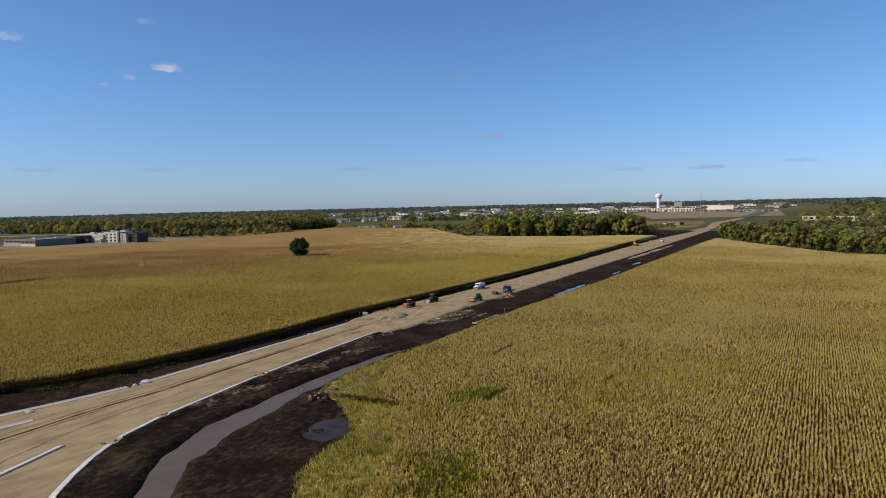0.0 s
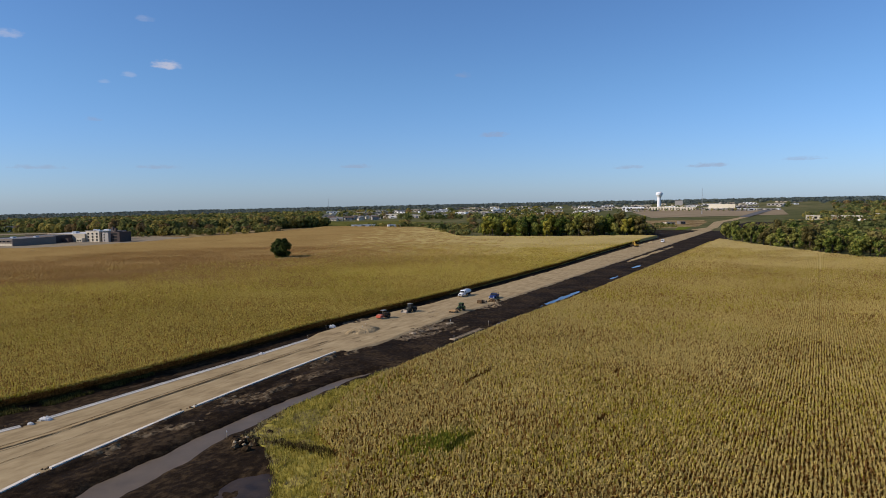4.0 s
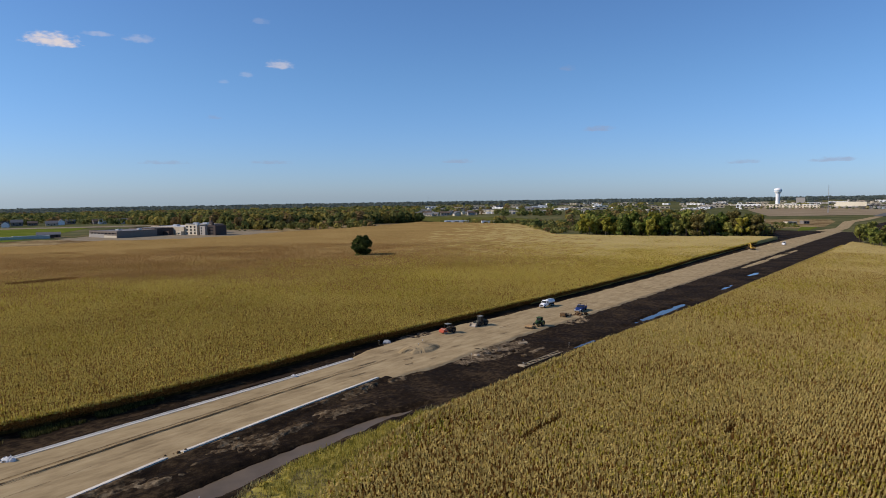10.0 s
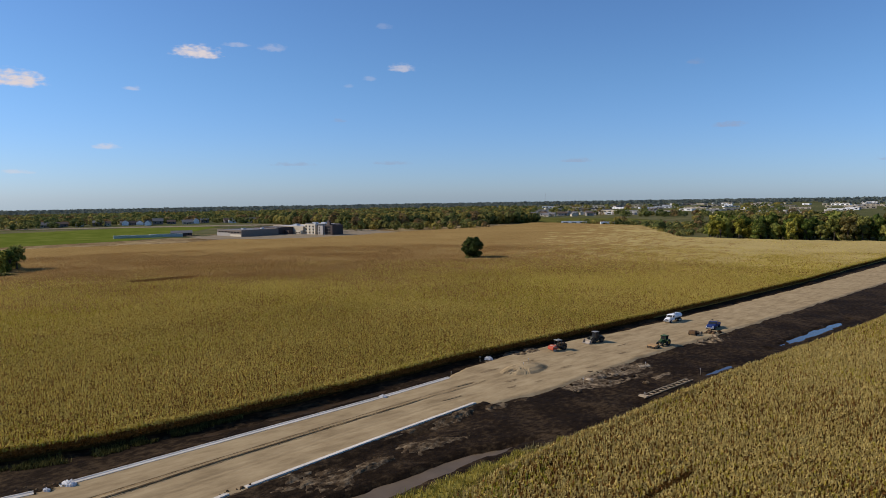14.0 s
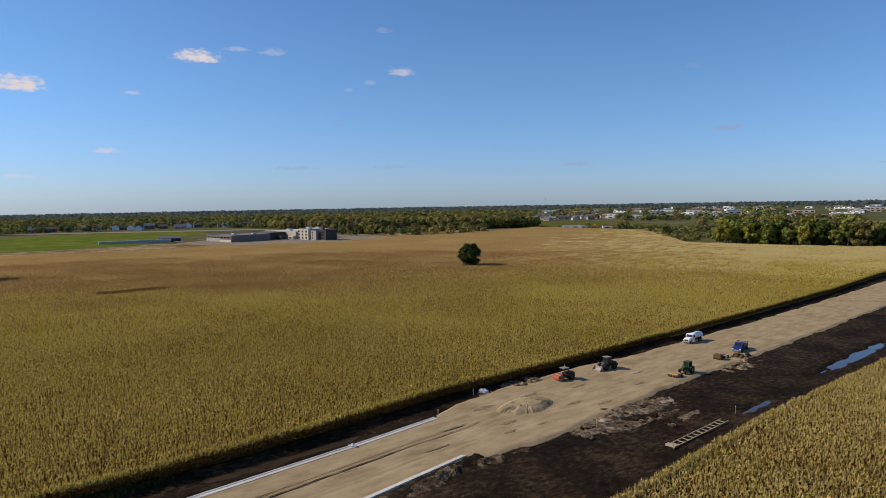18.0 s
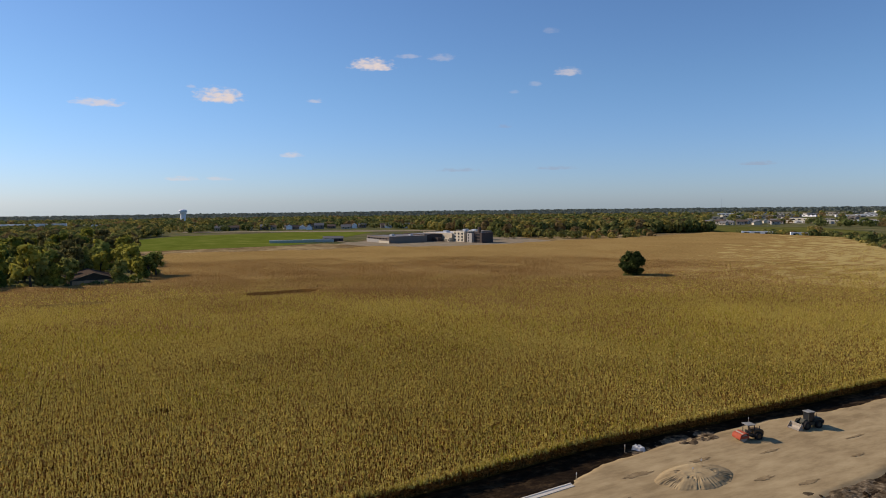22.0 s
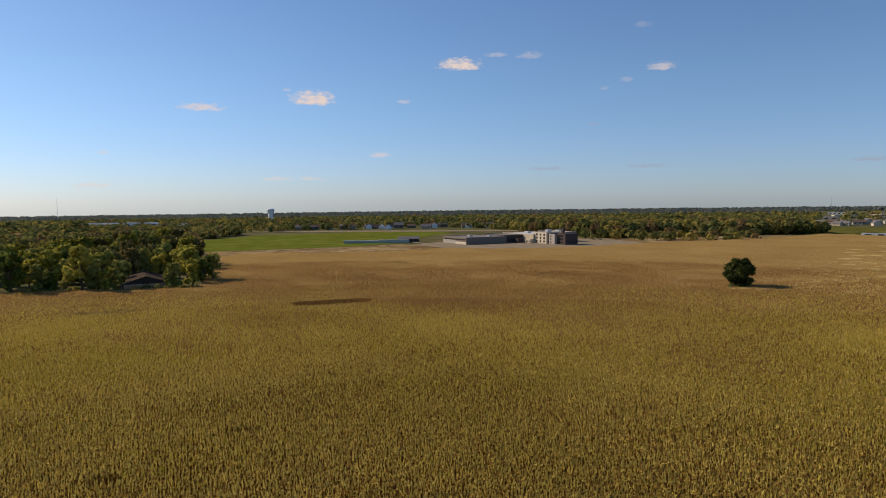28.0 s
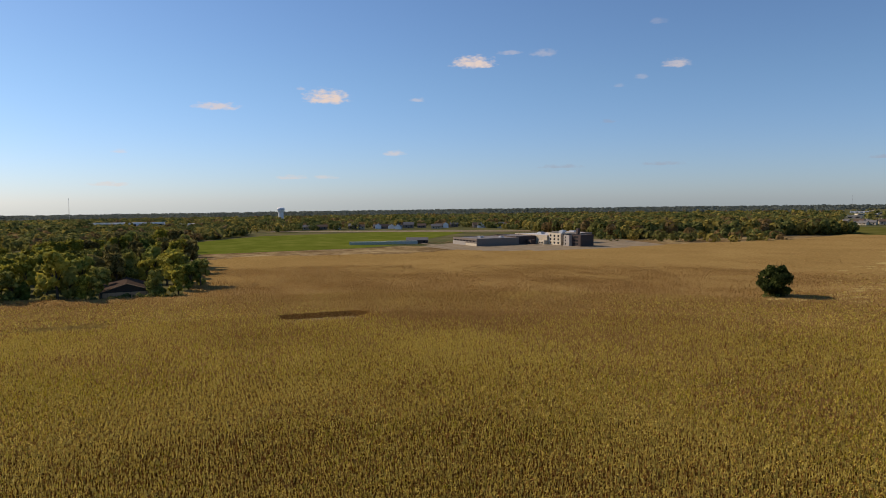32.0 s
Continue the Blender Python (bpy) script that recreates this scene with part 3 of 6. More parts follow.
    # the mass of stalks and lower leaves between the rows; its nearer tones include shade
    ss = np.unique(np.concatenate([np.arange(s0, min(s1, 340), 2.5), np.arange(min(s1, 340), s1, 8.0)]))
    off = np.concatenate([[0.9, 1.0], np.arange(2.5, 60, 2.5), np.arange(60, 188, 4.0), np.arange(188, 244, 1.6), np.arange(244, abs(w1 - w0) + 20, 8.0)])
    S, O = np.meshgrid(ss, off, indexing="ij")
    W = line(S, edge) + side * (O + (3.2 if side > 0 else 0.0) * np.clip((131 - S) / 4, 0, 1))
    X, Y = world_xy(S, W)
    d = eye_distance(X, Y)
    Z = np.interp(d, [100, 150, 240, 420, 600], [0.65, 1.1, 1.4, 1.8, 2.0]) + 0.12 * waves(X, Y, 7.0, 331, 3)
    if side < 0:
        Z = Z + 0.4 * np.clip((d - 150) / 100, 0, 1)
    strip = np.zeros(S.shape, bool)
    for ga, gb, gl, gh in gaps:
        hole = ((S - ga) / (gl + 0.8)) ** 4 + ((W - gb) / (gh + 0.8)) ** 4 < 1
        Z = np.where(hole, 0.05 if gh > 5 else 0.45, Z)
        if gh > 5:
            strip |= hole
    Z[:, 0] = -0.1
    nj = len(off)
    I, J = np.meshgrid(np.arange(len(ss) - 1), np.arange(nj - 1), indexing="ij")
    ok = keep((S[:-1, :-1] + S[1:, 1:]) / 2, (W[:-1, :-1] + W[1:, 1:]) / 2)
    quads = np.stack([I * nj + J, I * nj + J + 1, (I + 1) * nj + J + 1, (I + 1) * nj + J], -1)[ok]
    if side < 0:
        quads = quads[:, ::-1]
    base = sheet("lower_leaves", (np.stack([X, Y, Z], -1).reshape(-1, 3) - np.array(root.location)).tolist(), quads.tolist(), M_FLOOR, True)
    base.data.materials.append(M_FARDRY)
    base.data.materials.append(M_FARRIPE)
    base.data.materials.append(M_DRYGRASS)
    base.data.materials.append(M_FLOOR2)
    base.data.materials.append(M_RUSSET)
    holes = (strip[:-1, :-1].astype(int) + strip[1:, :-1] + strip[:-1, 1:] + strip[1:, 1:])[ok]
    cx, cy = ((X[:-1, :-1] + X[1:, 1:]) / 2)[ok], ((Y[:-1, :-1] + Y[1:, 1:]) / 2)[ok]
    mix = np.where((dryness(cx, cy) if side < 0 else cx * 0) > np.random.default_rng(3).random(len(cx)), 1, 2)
    # the strips' shaded walls are coloured russet; nearer floor takes the darker gap tones
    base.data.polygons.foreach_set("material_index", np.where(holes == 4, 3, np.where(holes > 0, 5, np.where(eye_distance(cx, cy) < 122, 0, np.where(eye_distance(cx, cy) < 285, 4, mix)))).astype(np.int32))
    base.parent = root
    tagged(base, kind="stuff")
    return tagged(root, label, "corn field", kind="stuff")


def seen(x, y):
    """The stretch of country in front of the flight."""
    return y > 60 + np.clip(-x * 0.75, 0, 95)


def keep_left(s, w):
    ragged = line(s, CORN_LEFT) + 0.25 * waves(s, w * 0, 3.0, 341, 2)
    x, y = world_xy(s, w)
    front = np.where(s > 575, w < -23 - (s - 575) * 0.0, w < ragged)
    return front & left_region(x, y)


LEFT_WORLD = [(200, 666), (110, 664), (24, 688), (-21, 944), (-137, 986), (-160, 990), (-190, 850), (-246, 727), (-276, 636), (-314, 578), (-354, 570), (-361, 520), (-389, 479), (-430, 436), (-426, 403), (-388, 374), (-341, 340),
              (-300, 320), (-283, 306), (-325, 254), (-352, 190), (-330, 60), (-60, 60), (120, 330), (245, 600)]


def left_region(x, y):
    return inside(x, y, LEFT_WORLD)


RIGHT_WORLD = [(247, 604), (245, 525), (249, 452), (252, 418), (268, 406), (330, 395), (330, -20), (-60, -20), (-60, 150), (230, 640)]
CORN_RIGHT = [(40, 100), (55, 79), (66, 67), (80, 61.6), (90.5, 54), (97, 52), (100, 47), (104, 41), (120, 35), (135, 32.2), (200, 30.8), (275, 33.6), (570, 33), (660, 33)]


def keep_right(s, w):
    x, y = world_xy(s, w)
    return (w > line(s, CORN_RIGHT) + 0.4 * waves(s, w, 3.0, 351, 3)) & inside(x, y, RIGHT_WORLD)


corn_field("corn_field", keep_left, (30, 800, -560, -10), CORN_LEFT, -1, "ripening corn field turning brown away from the road", 21,
           [(176, -214, 15, 6.4), (99, -219, 12, 4.4), (236, -99, 8, 0.8), (262, -102, 9, 0.8), (283, -104.5, 6, 0.8), (133, -79, 3, 0.9), (114, -65, 2.5, 0.8)])
corn_field("corn_field", keep_right, (-20, 660, 30, 330), CORN_RIGHT, 1, "ripening corn field in rows parallel to the road", 22,
           [(143, 50.4, 6.5, 0.6), (109, 64.5, 4.5, 0.75), (128, 80, 2.6, 0.5), (160, 74, 2.4, 0.5)])

# ---- trees ----
M_LEAF = [material("leaves_" + k, tones, scale=0.5, rough=0.7, island=0.75, rand=0.7, big=0.0, thin=0.35) for k, tones in (
    ("green", [(0.071, 0.101, 0.021), (0.149, 0.178, 0.038), (0.265, 0.273, 0.063)]),
    ("olive", [(0.102, 0.111, 0.028), (0.196, 0.199, 0.045), (0.304, 0.291, 0.077)]),
    ("yellow", [(0.162, 0.155, 0.023), (0.297, 0.270, 0.042), (0.432, 0.378, 0.072)]),
    ("brown", [(0.101, 0.086, 0.029), (0.182, 0.151, 0.049), (0.270, 0.223, 0.078)]))]


def crown_mesh(r, height, spread, count, mat, low=0.25, leaf=0.55):
    """Leaf clumps set in several overlapping lobes, with gaps between them."""
    lobes = []
    for k in range(15):
        a, h = r.random() * 6.283, low + (1 - low) * r.random() ** 0.8
        reach = spread * (0.95 - 0.75 * abs(h - 0.5)) * (0.3 + 0.62 * r.random())
        lobes.append((math.cos(a) * reach, math.sin(a) * reach, h * height * 0.9, spread * (0.17 + 0.2 * r.random())))
    lobes.append((0, 0, height * 0.72, spread * 0.55))
    if low < 0.12:
        lobes += [(math.cos(k) * spread * 0.2, math.sin(k) * spread * 0.2, height * (0.16 + 0.06 * k), spread * (0.34 + 0.02 * k)) for k in range(6)]
    out = []
    each = count // len(lobes)
    for lx, ly, lz, lr in lobes:
        n = r.normal(size=(each, 3))
        n /= np.linalg.norm(n, axis=1)[:, None]
        p = n * lr * (0.72 + 0.36 * r.random((each, 1))) * np.array([1, 1, 0.85]) + np.array([lx, ly, lz])
        p[:, 2] = np.clip(p[:, 2], height * low * 0.55, height)
        a = r.normal(size=(each, 3))
        u = np.cross(n, a)
        u /= np.linalg.norm(u, axis=1)[:, None]
        v = np.cross(n, u) + n * r.normal(0, 0.5, (each, 1))
        size = leaf * (0.6 + 0.8 * r.random((each, 1)))
        out.append(np.stack([p - u * size, p + u * size, p + v * size * 1.5], 1))
        out.append(np.stack([p - u * size * 0.8 + n * 0.1, p - v * size * 1.3, p + u * size * 0.9 - n * 0.15], 1))
    return tri_mesh("crown", np.concatenate(out), mat)


def limb(bm, a, b, ra, rb, sides=6):
    way = (b - a).normalized()
    u = way.orthogonal().normalized()
    v = way.cross(u)
    rings = []
    for p, rad in ((a, ra), (b, rb)):
        rings.append([bm.verts.new(p + (u * math.cos(6.2832 * i / sides) + v * math.sin(6.2832 * i / sides)) * rad) for i in range(sides)])
    for i in range(sides):
        j = (i + 1) % sides
        bm.faces.new((rings[0][i], rings[0][j], rings[1][j], rings[1][i]))
    bm.faces.new(rings[1])


def make_tree(seed, height, spread, count, mat, label, low=0.25, leaf=0.55):
    r = np.random.default_rng(seed)
    root = new("tree")
    bm = bmesh.new()
    fork = Vector((r.normal(0, 0.15), r.normal(0, 0.15), height * 0.32))
    thick = height * 0.024
    limb(bm, Vector((0, 0, -0.3)), fork, thick * 1.3, thick * 0.85, 8)
    for k in range(5):
        a = k * 1.2566 + r.random()
        tip = fork + Vector((math.cos(a) * spread * 0.5, math.sin(a) * spread * 0.5, height * (0.3 + 0.25 * r.random())))
        limb(bm, fork, tip, thick * 0.6, thick * 0.16, 5)
    limb(bm, fork, Vector((0, 0, height * 0.85)), thick * 0.8, thick * 0.15, 6)
    part("trunk", bm, M_BARK, root)
    crown = new("crown", crown_mesh(r, height, spread, count, mat, low, leaf))
    crown.parent = root
    return tagged(root, label, "tree")


M_LONE = material("dark_green_leaves", [(0.018, 0.028, 0.008), (0.038, 0.052, 0.014), (0.07, 0.085, 0.024)], scale=0.5, rough=0.75, island=0.6, thin=0.2)
lone = make_tree(3, 14.0, 8.0, 4600, M_LONE, "dense dark green tree standing alone in the corn", 0.1, 0.42)
lone.location = (-98, 458, 0)

PROTO = []
for k, (mi, h, sp, word) in enumerate([(0, 19, 6.4, "dark green"), (0, 16, 6.0, "green"), (1, 18, 6.2, "olive green"), (1, 15, 5.8, "olive"), (2, 17, 6.0, "yellowing"),
                                       (3, 16, 5.4, "brownish"), (2, 14, 5.2, "golden"), (3, 18, 5.8, "rust-tinged")]):
    PROTO.append(make_tree(40 + k, h, sp, 820, M_LEAF[mi], word + " deciduous tree in autumn leaf", 0.14, 0.8))
used = set()


def stand(x, y, k, scale, turn, group):
    m = pose(x, y, -0.1, 0, 0, turn)
    if k in used:
        ob = copy_thing(PROTO[k], m)
    else:
        ob, PROTO[k].matrix_basis = PROTO[k], m
        used.add(k)
    ob.scale = (scale, scale, scale * (0.92 + 0.16 * ((turn * 7.3) % 1.0)))
    ob["group"] = group


def grove(poly, gap, kinds, group, seed, near=None, low=0.85, high=1.25, skip=()):
    """Trees set at random but not too close; kinds: which of the tree forms, as often as listed."""
    r = np.random.default_rng(seed)
    xs, ys = [p[0] for p in poly], [p[1] for p in poly]
    put = []
    for _ in range(6000):
        x, y = r.uniform(min(xs), max(xs)), r.uniform(min(ys), max(ys))
        if not inside(x, y, poly) or (near and not near(x, y)):
            continue
        if any((x - a) ** 2 + (y - b) ** 2 < gap * gap for a, b in put) or any((x - a) ** 2 + (y - b) ** 2 < c * c for a, b, c in skip):
            continue
        put.append((x, y))
        stand(x, y, int(kinds[r.integers(len(kinds))]), float(r.uniform(low, high)), float(r.uniform(0, 360)), group)
    return len(put)


grove([(42, 696), (66, 684), (109, 672), (198, 674), (212, 700), (195, 745), (120, 765), (62, 756)], 9.0, [0, 0, 1, 1, 2, 2, 3, 4, 4, 6, 7],
      "trees of the grove behind the corn", 61, low=0.86, high=1.3)
grove([(250, 612), (249, 525), (253, 455), (256, 422), (330, 400), (345, 440), (300, 500), (300, 600), (275, 660)], 9.5, [0, 1, 1, 2, 3, 5, 7, 2],
      "trees of the grove beside the right-hand field", 62, low=0.62, high=0.95)
grove([(-332, 252), (-292, 308), (-306, 326), (-350, 346), (-440, 400), (-560, 450), (-520, 380), (-440, 290), (-380, 200), (-352, 196)], 11.0,
      [0, 1, 2, 2, 3, 3, 4, 4, 5, 6, 7], "trees round the farmstead", 63, low=0.75, high=1.15, skip=[(-318, 302, 17), (-330, 318, 12)])
for x, y, k, sc in ((-320, 274, 4, 1.2), (-311, 281, 6, 0.75), (-302, 316, 6, 0.85), (-308, 330, 2, 0.85), (-330, 262, 3, 0.6), (-323, 263, 1, 0.55)):
    stand(x, y, k, sc, x * 3.7 % 360, "trees round the farmstead")


# ---- woods too many to count ----
M_WOODS = [material("woods_" + k, tones, scale=0.12, rough=0.85, island=0.36, big=0.4, big_scale=0.012, thin=0.42, detail=2.0) for k, tones in (
    ("green", [(0.055, 0.072, 0.022), (0.11, 0.128, 0.040), (0.19, 0.198, 0.066)]),
    ("olive", [(0.095, 0.100, 0.030), (0.165, 0.162, 0.048), (0.26, 0.242, 0.080)]),
    ("golden", [(0.15, 0.128, 0.034), (0.26, 0.212, 0.052), (0.38, 0.305, 0.085)]),
    ("rusty", [(0.12, 0.082, 0.034), (0.20, 0.135, 0.055), (0.29, 0.20, 0.09)]),
    # distant: aerial haze is mixed into this cool grey-green leaf colour
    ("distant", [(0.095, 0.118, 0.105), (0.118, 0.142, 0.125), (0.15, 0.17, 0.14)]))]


def woods(x, y, height, radius, per, label, seed, far=False, mix=(0.40, 0.28, 0.20, 0.12)):
    """Crowns of leaf clumps standing on the ground at x, y, in one piece; mix: the shares of green, olive, golden and rusty trees."""
    r = np.random.default_rng(seed)
    x, y, height, radius = (np.asarray(v, float) for v in (x, y, height, radius))
    n = len(x)
    root = new("woods")
    root.location = (float(x.mean()), float(y.mean()), 0)
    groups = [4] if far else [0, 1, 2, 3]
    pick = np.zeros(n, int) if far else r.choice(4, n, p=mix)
    for gi, mi in enumerate(groups):
        sel = pick == gi
        if not sel.any():
            continue
        m = int(sel.sum())
        c = np.stack([x[sel], y[sel], land_z(x[sel], y[sel]) - 0.2], -1)[:, None]
        hh, rr = height[sel][:, None, None], radius[sel][:, None, None]
        d = r.normal(size=(m, per, 3))
        d /= np.linalg.norm(d, axis=2)[..., None]
        # each crown bulges in a few directions of its own
        axes = r.normal(size=(m, 4, 3))
        axes /= np.linalg.norm(axes, axis=2)[..., None]
        bulge = 0.80 + 0.34 * np.max(np.einsum("mpk,mak->mpa", d, axes), axis=2)[..., None]
        p = c + d * np.concatenate([rr, rr, hh * 0.44], 2) * bulge * (0.82 + 0.22 * r.random((m, per, 1))) + np.concatenate([rr * 0, rr * 0, hh * 0.52], 2)
        p[..., 2] = np.maximum(p[..., 2], c[..., 2] + 0.3)
        u = np.cross(d, r.normal(size=(m, per, 3)))
        u /= np.linalg.norm(u, axis=2)[..., None]
        v = np.cross(d, u)
        size = rr * (0.26 + 0.22 * r.random((m, per, 1)))
        tris = np.stack([p - u * size, p + u * size * 0.9 - v * size * 0.5, p + v * size * 1.1 + d * size * 0.15], 2).reshape(-1, 3, 3)
        ob = new("tree_crowns", tri_mesh("tree_crowns", tris - np.array(root.location), M_WOODS[mi]))
        ob.parent = root
        tagged(ob, kind="stuff")
    return tagged(root, label, "woods", kind="stuff")


def scatter(poly, gap, seed):
    r = np.random.default_rng(seed)
    xs, ys = [p[0] for p in poly], [p[1] for p in poly]
    gx, gy = np.meshgrid(np.arange(min(xs), max(xs), gap), np.arange(min(ys), max(ys), gap))
    x, y = gx.ravel() + r.uniform(-0.4, 0.4, gx.size) * gap, gy.ravel() + r.uniform(-0.4, 0.4, gx.size) * gap
    ok = inside(x, y, poly)
    return x[ok], y[ok], r


# woods beside and behind the school
x, y, r = scatter([(-345, 800), (-293, 866), (-200, 985), (-185, 1000), (-170, 1060), (-260, 1180), (-520, 1100), (-600, 1000), (-480, 880), (-400, 850)], 9.5, 71)
woods(x, y, r.uniform(12, 19, len(x)), r.uniform(5.0, 7.0, len(x)), 80, "mixed autumn woods at the edge of the corn field", 72, mix=(0.30, 0.26, 0.26, 0.18))
x, y, r = scatter([(200, 745), (190, 690), (212, 690), (235, 745), (225, 800)], 9, 73)
woods(x, y, r.uniform(6, 11, len(x)), r.uniform(3.5, 5.0, len(x)), 40, "brushy young trees beside the new road", 74)
x, y, r = scatter([(232, 850), (262, 800), (300, 870), (322, 930), (300, 1010), (230, 960)], 15, 79)
woods(x, y, r.uniform(2.5, 6, len(x)), r.uniform(2.0, 4.0, len(x)), 26, "brown brush beyond the end of the road", 80)
x, y, r = scatter([(300, 560), (310, 430), (420, 420), (640, 560), (640, 800), (420, 820), (300, 680)], 11, 75)
woods(x, y, r.uniform(7, 12, len(x)), r.uniform(4.5, 7.0, len(x)), 60, "woods beyond the right-hand corn field", 76, mix=(0.5, 0.32, 0.10, 0.08))
# trees west of the lawn, beyond the farm
x, y, r = scatter([(-560, 380), (-645, 485), (-705, 610), (-800, 640), (-980, 560), (-980, 230), (-620, 230)], 13, 83)
ok = waves(x, y, 70.0, 84, 2) > -0.55
woods(x[ok], y[ok], r.uniform(7, 14, ok.sum()), r.uniform(4.5, 7.5, ok.sum()), 52, "mixed trees among scattered houses beyond the farm", 90, mix=(0.5, 0.28, 0.14, 0.08))
# brush and hedges along the far side of the left-hand field
x, y, r = scatter([(-135, 1000), (-20, 960), (16, 720), (60, 800), (40, 1010), (-130, 1040)], 10, 77)
woods(x, y, r.uniform(2.5, 6, len(x)), r.uniform(2.5, 4.5, len(x)), 44, "low brush along the field's far side", 78)

# the wooded plain out to the horizon
GREEN_FIELD = [(-499, 430), (-640, 502), (-690, 620), (-640, 830), (-560, 835), (-500, 700), (-455, 640), (-452, 556)]


def clear_ground(x, y):
    """Open land and built-up blocks that carry few trees."""
    head = np.degrees(np.arctan2(x, y))
    d = np.hypot(x, y)
    open_land = inside(x, y, GREEN_FIELD) | inside(x, y, LEFT_WORLD) | inside(x, y, RIGHT_WORLD)
    open_land |= inside(x, y, [(-760, 660), (-560, 440), (-330, 760), (-400, 850), (-620, 960), (-720, 940)])
    open_land |= (head > -13) & (head < -3) & (d > 900) & (d < 1450)
    open_land |= (head > -3) & (head < 13) & (d > 880) & (d < 1350) & (np.random.default_rng(9).random(np.shape(x)) < 0.8)
    open_land |= (head > 13) & (head < 28) & (d > 640) & (d < 1980) & (np.random.default_rng(6).random(np.shape(x)) < 0.93)
    open_land |= (head >= 28) & (head < 40) & (d > 820) & (d < 1100)
    open_land |= (head > -68) & (head < -53) & (d > 870) & (d < 1340) & (np.random.default_rng(7).random(np.shape(x)) < 0.6)
    town = (head > -10) & (head < 30) & (d > 1450) & (d < 3300) & (np.random.default_rng(8).random(np.shape(x)) < 0.82)
    return open_land | town


for band, (d0, d1, step, grow) in enumerate([(860, 1500, 0.40, 1.055), (1500, 2700, 0.32, 1.065), (2700, 4650, 0.22, 1.08)]):
    xs, ys, hs, rs_ = [], [], [], []
    r = np.random.default_rng(81 + band)
    d = d0
    while d < d1:
        heads = np.radians(np.arange(-88, 44, step) + r.uniform(-step, step, len(np.arange(-88, 44, step))))
        dd = d * (1 + r.uniform(-0.035, 0.035, len(heads)))
        x, y = np.sin(heads) * dd, np.cos(heads) * dd
        keep = ~clear_ground(x, y) & ((waves(x, y, 260.0, 91, 3) > -0.6) | (r.random(len(x)) < 0.25))
        x, y, dd = x[keep], y[keep], dd[keep]
        xs.append(x), ys.append(y)
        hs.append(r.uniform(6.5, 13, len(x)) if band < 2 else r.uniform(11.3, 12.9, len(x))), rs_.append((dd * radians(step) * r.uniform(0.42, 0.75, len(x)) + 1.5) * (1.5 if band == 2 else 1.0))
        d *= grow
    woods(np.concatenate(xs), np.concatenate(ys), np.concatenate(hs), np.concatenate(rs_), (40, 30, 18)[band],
          ("wooded neighbourhoods beyond the fields", "tree-covered plain around the town", "line of woods on the horizon, haze put into its colour")[band], 85 + band, far=band == 2)


# ---- open ground of other kinds ----
def patch(name, poly, z, mat, label):
    ob = sheet(name, [(a, b, z + float(land_z(a, b))) for a, b in poly], [tuple(range(len(poly)))], mat)
    if ob.data.polygons[0].normal.z < 0:
        ob.data.flip_normals()
    return tagged(ob, label, "ground", kind="structure")


M_PATH = material("pale_gravel_path", [(0.19, 0.15, 0.095), (0.31, 0.25, 0.17)], scale=0.12, rough=0.95)
M_ASPHALT = material("worn_asphalt", [(0.10, 0.10, 0.10), (0.15, 0.145, 0.14)], scale=0.2, rough=0.9)
M_TAN = material("harvested_field", [(0.22, 0.165, 0.10), (0.30, 0.23, 0.145)], scale=0.02, rough=0.95, big=0.4, big_scale=0.006)
M_MEADOW = material("dull_meadow", [(0.075, 0.078, 0.018), (0.105, 0.105, 0.026), (0.15, 0.135, 0.045)], scale=0.03, rough=0.95, big=0.5, spec=0.0)
patch("lawn", GREEN_FIELD, 0.12, M_LAWN, "bright green mown sports field")
patch("lawn", [(-215, 1050), (-195, 1020), (-20, 975), (10, 1130), (-60, 1280), (-230, 1270)], 0.12, M_MEADOW, "green meadow below the houses")
patch("dry_grass", [(-512, 428), (-425, 396), (-380, 474), (-352, 520), (-348, 568), (-362, 615), (-400, 615), (-440, 600), (-446, 556), (-499, 432)], 0.16, M_DRYGRASS, "strip of dry tan grass between corn and lawn")
patch("school_yard", [(-425, 604), (-366, 586), (-352, 564), (-310, 570), (-266, 638), (-238, 730), (-330, 800), (-440, 720)], 0.2, M_PATH, "pale gravel yard in front of the school")
patch("dry_grass", [(-300, 690), (-240, 725), (-182, 850), (-148, 995), (-200, 1000), (-345, 796)], 0.18, M_DRYGRASS, "dry grass along the edge of the woods")
patch("path", [(-454, 638), (-446, 628), (-364, 601), (-360, 610)], 0.24, M_PATH, "pale gravel path from the sports field")
patch("lane", [(-404, 378), (-398, 382), (-618, 482), (-622, 476)], 0.26, M_PATH, "pale gravel lane beside the farm trees")
patch("street", [(-790, 706), (-766, 684), (-556, 846), (-420, 955), (-440, 975), (-580, 878)], 0.3, M_PATH, "street behind the sports field")
patch("harvested_field", [(400, 1290), (700, 1370), (900, 1800), (600, 2100), (480, 1700)], 0.3, M_TAN, "tan harvested field before the town")
patch("stripped_ground", [(385, 770), (470, 900), (505, 1000), (470, 1040), (400, 930), (345, 790)], 0.14, M_SOIL, "dark stripped soil where the new road meets the highway")
for k in range(3):
    patch("path", [(-462 + 13 * k, 652 + 16 * k), (-459 + 13 * k, 649 + 16 * k), (-398 + 6 * k, 684 + 11 * k), (-400 + 6 * k, 688 + 11 * k)], 0.25 + 0.01 * k, M_DRYGRASS, "worn pale strip across the school lawn")
patch("highway", [(553, 1263), (569, 1257), (1768, 3288), (1732, 3312)], 1.0, M_ASPHALT, "paved highway running toward the town")
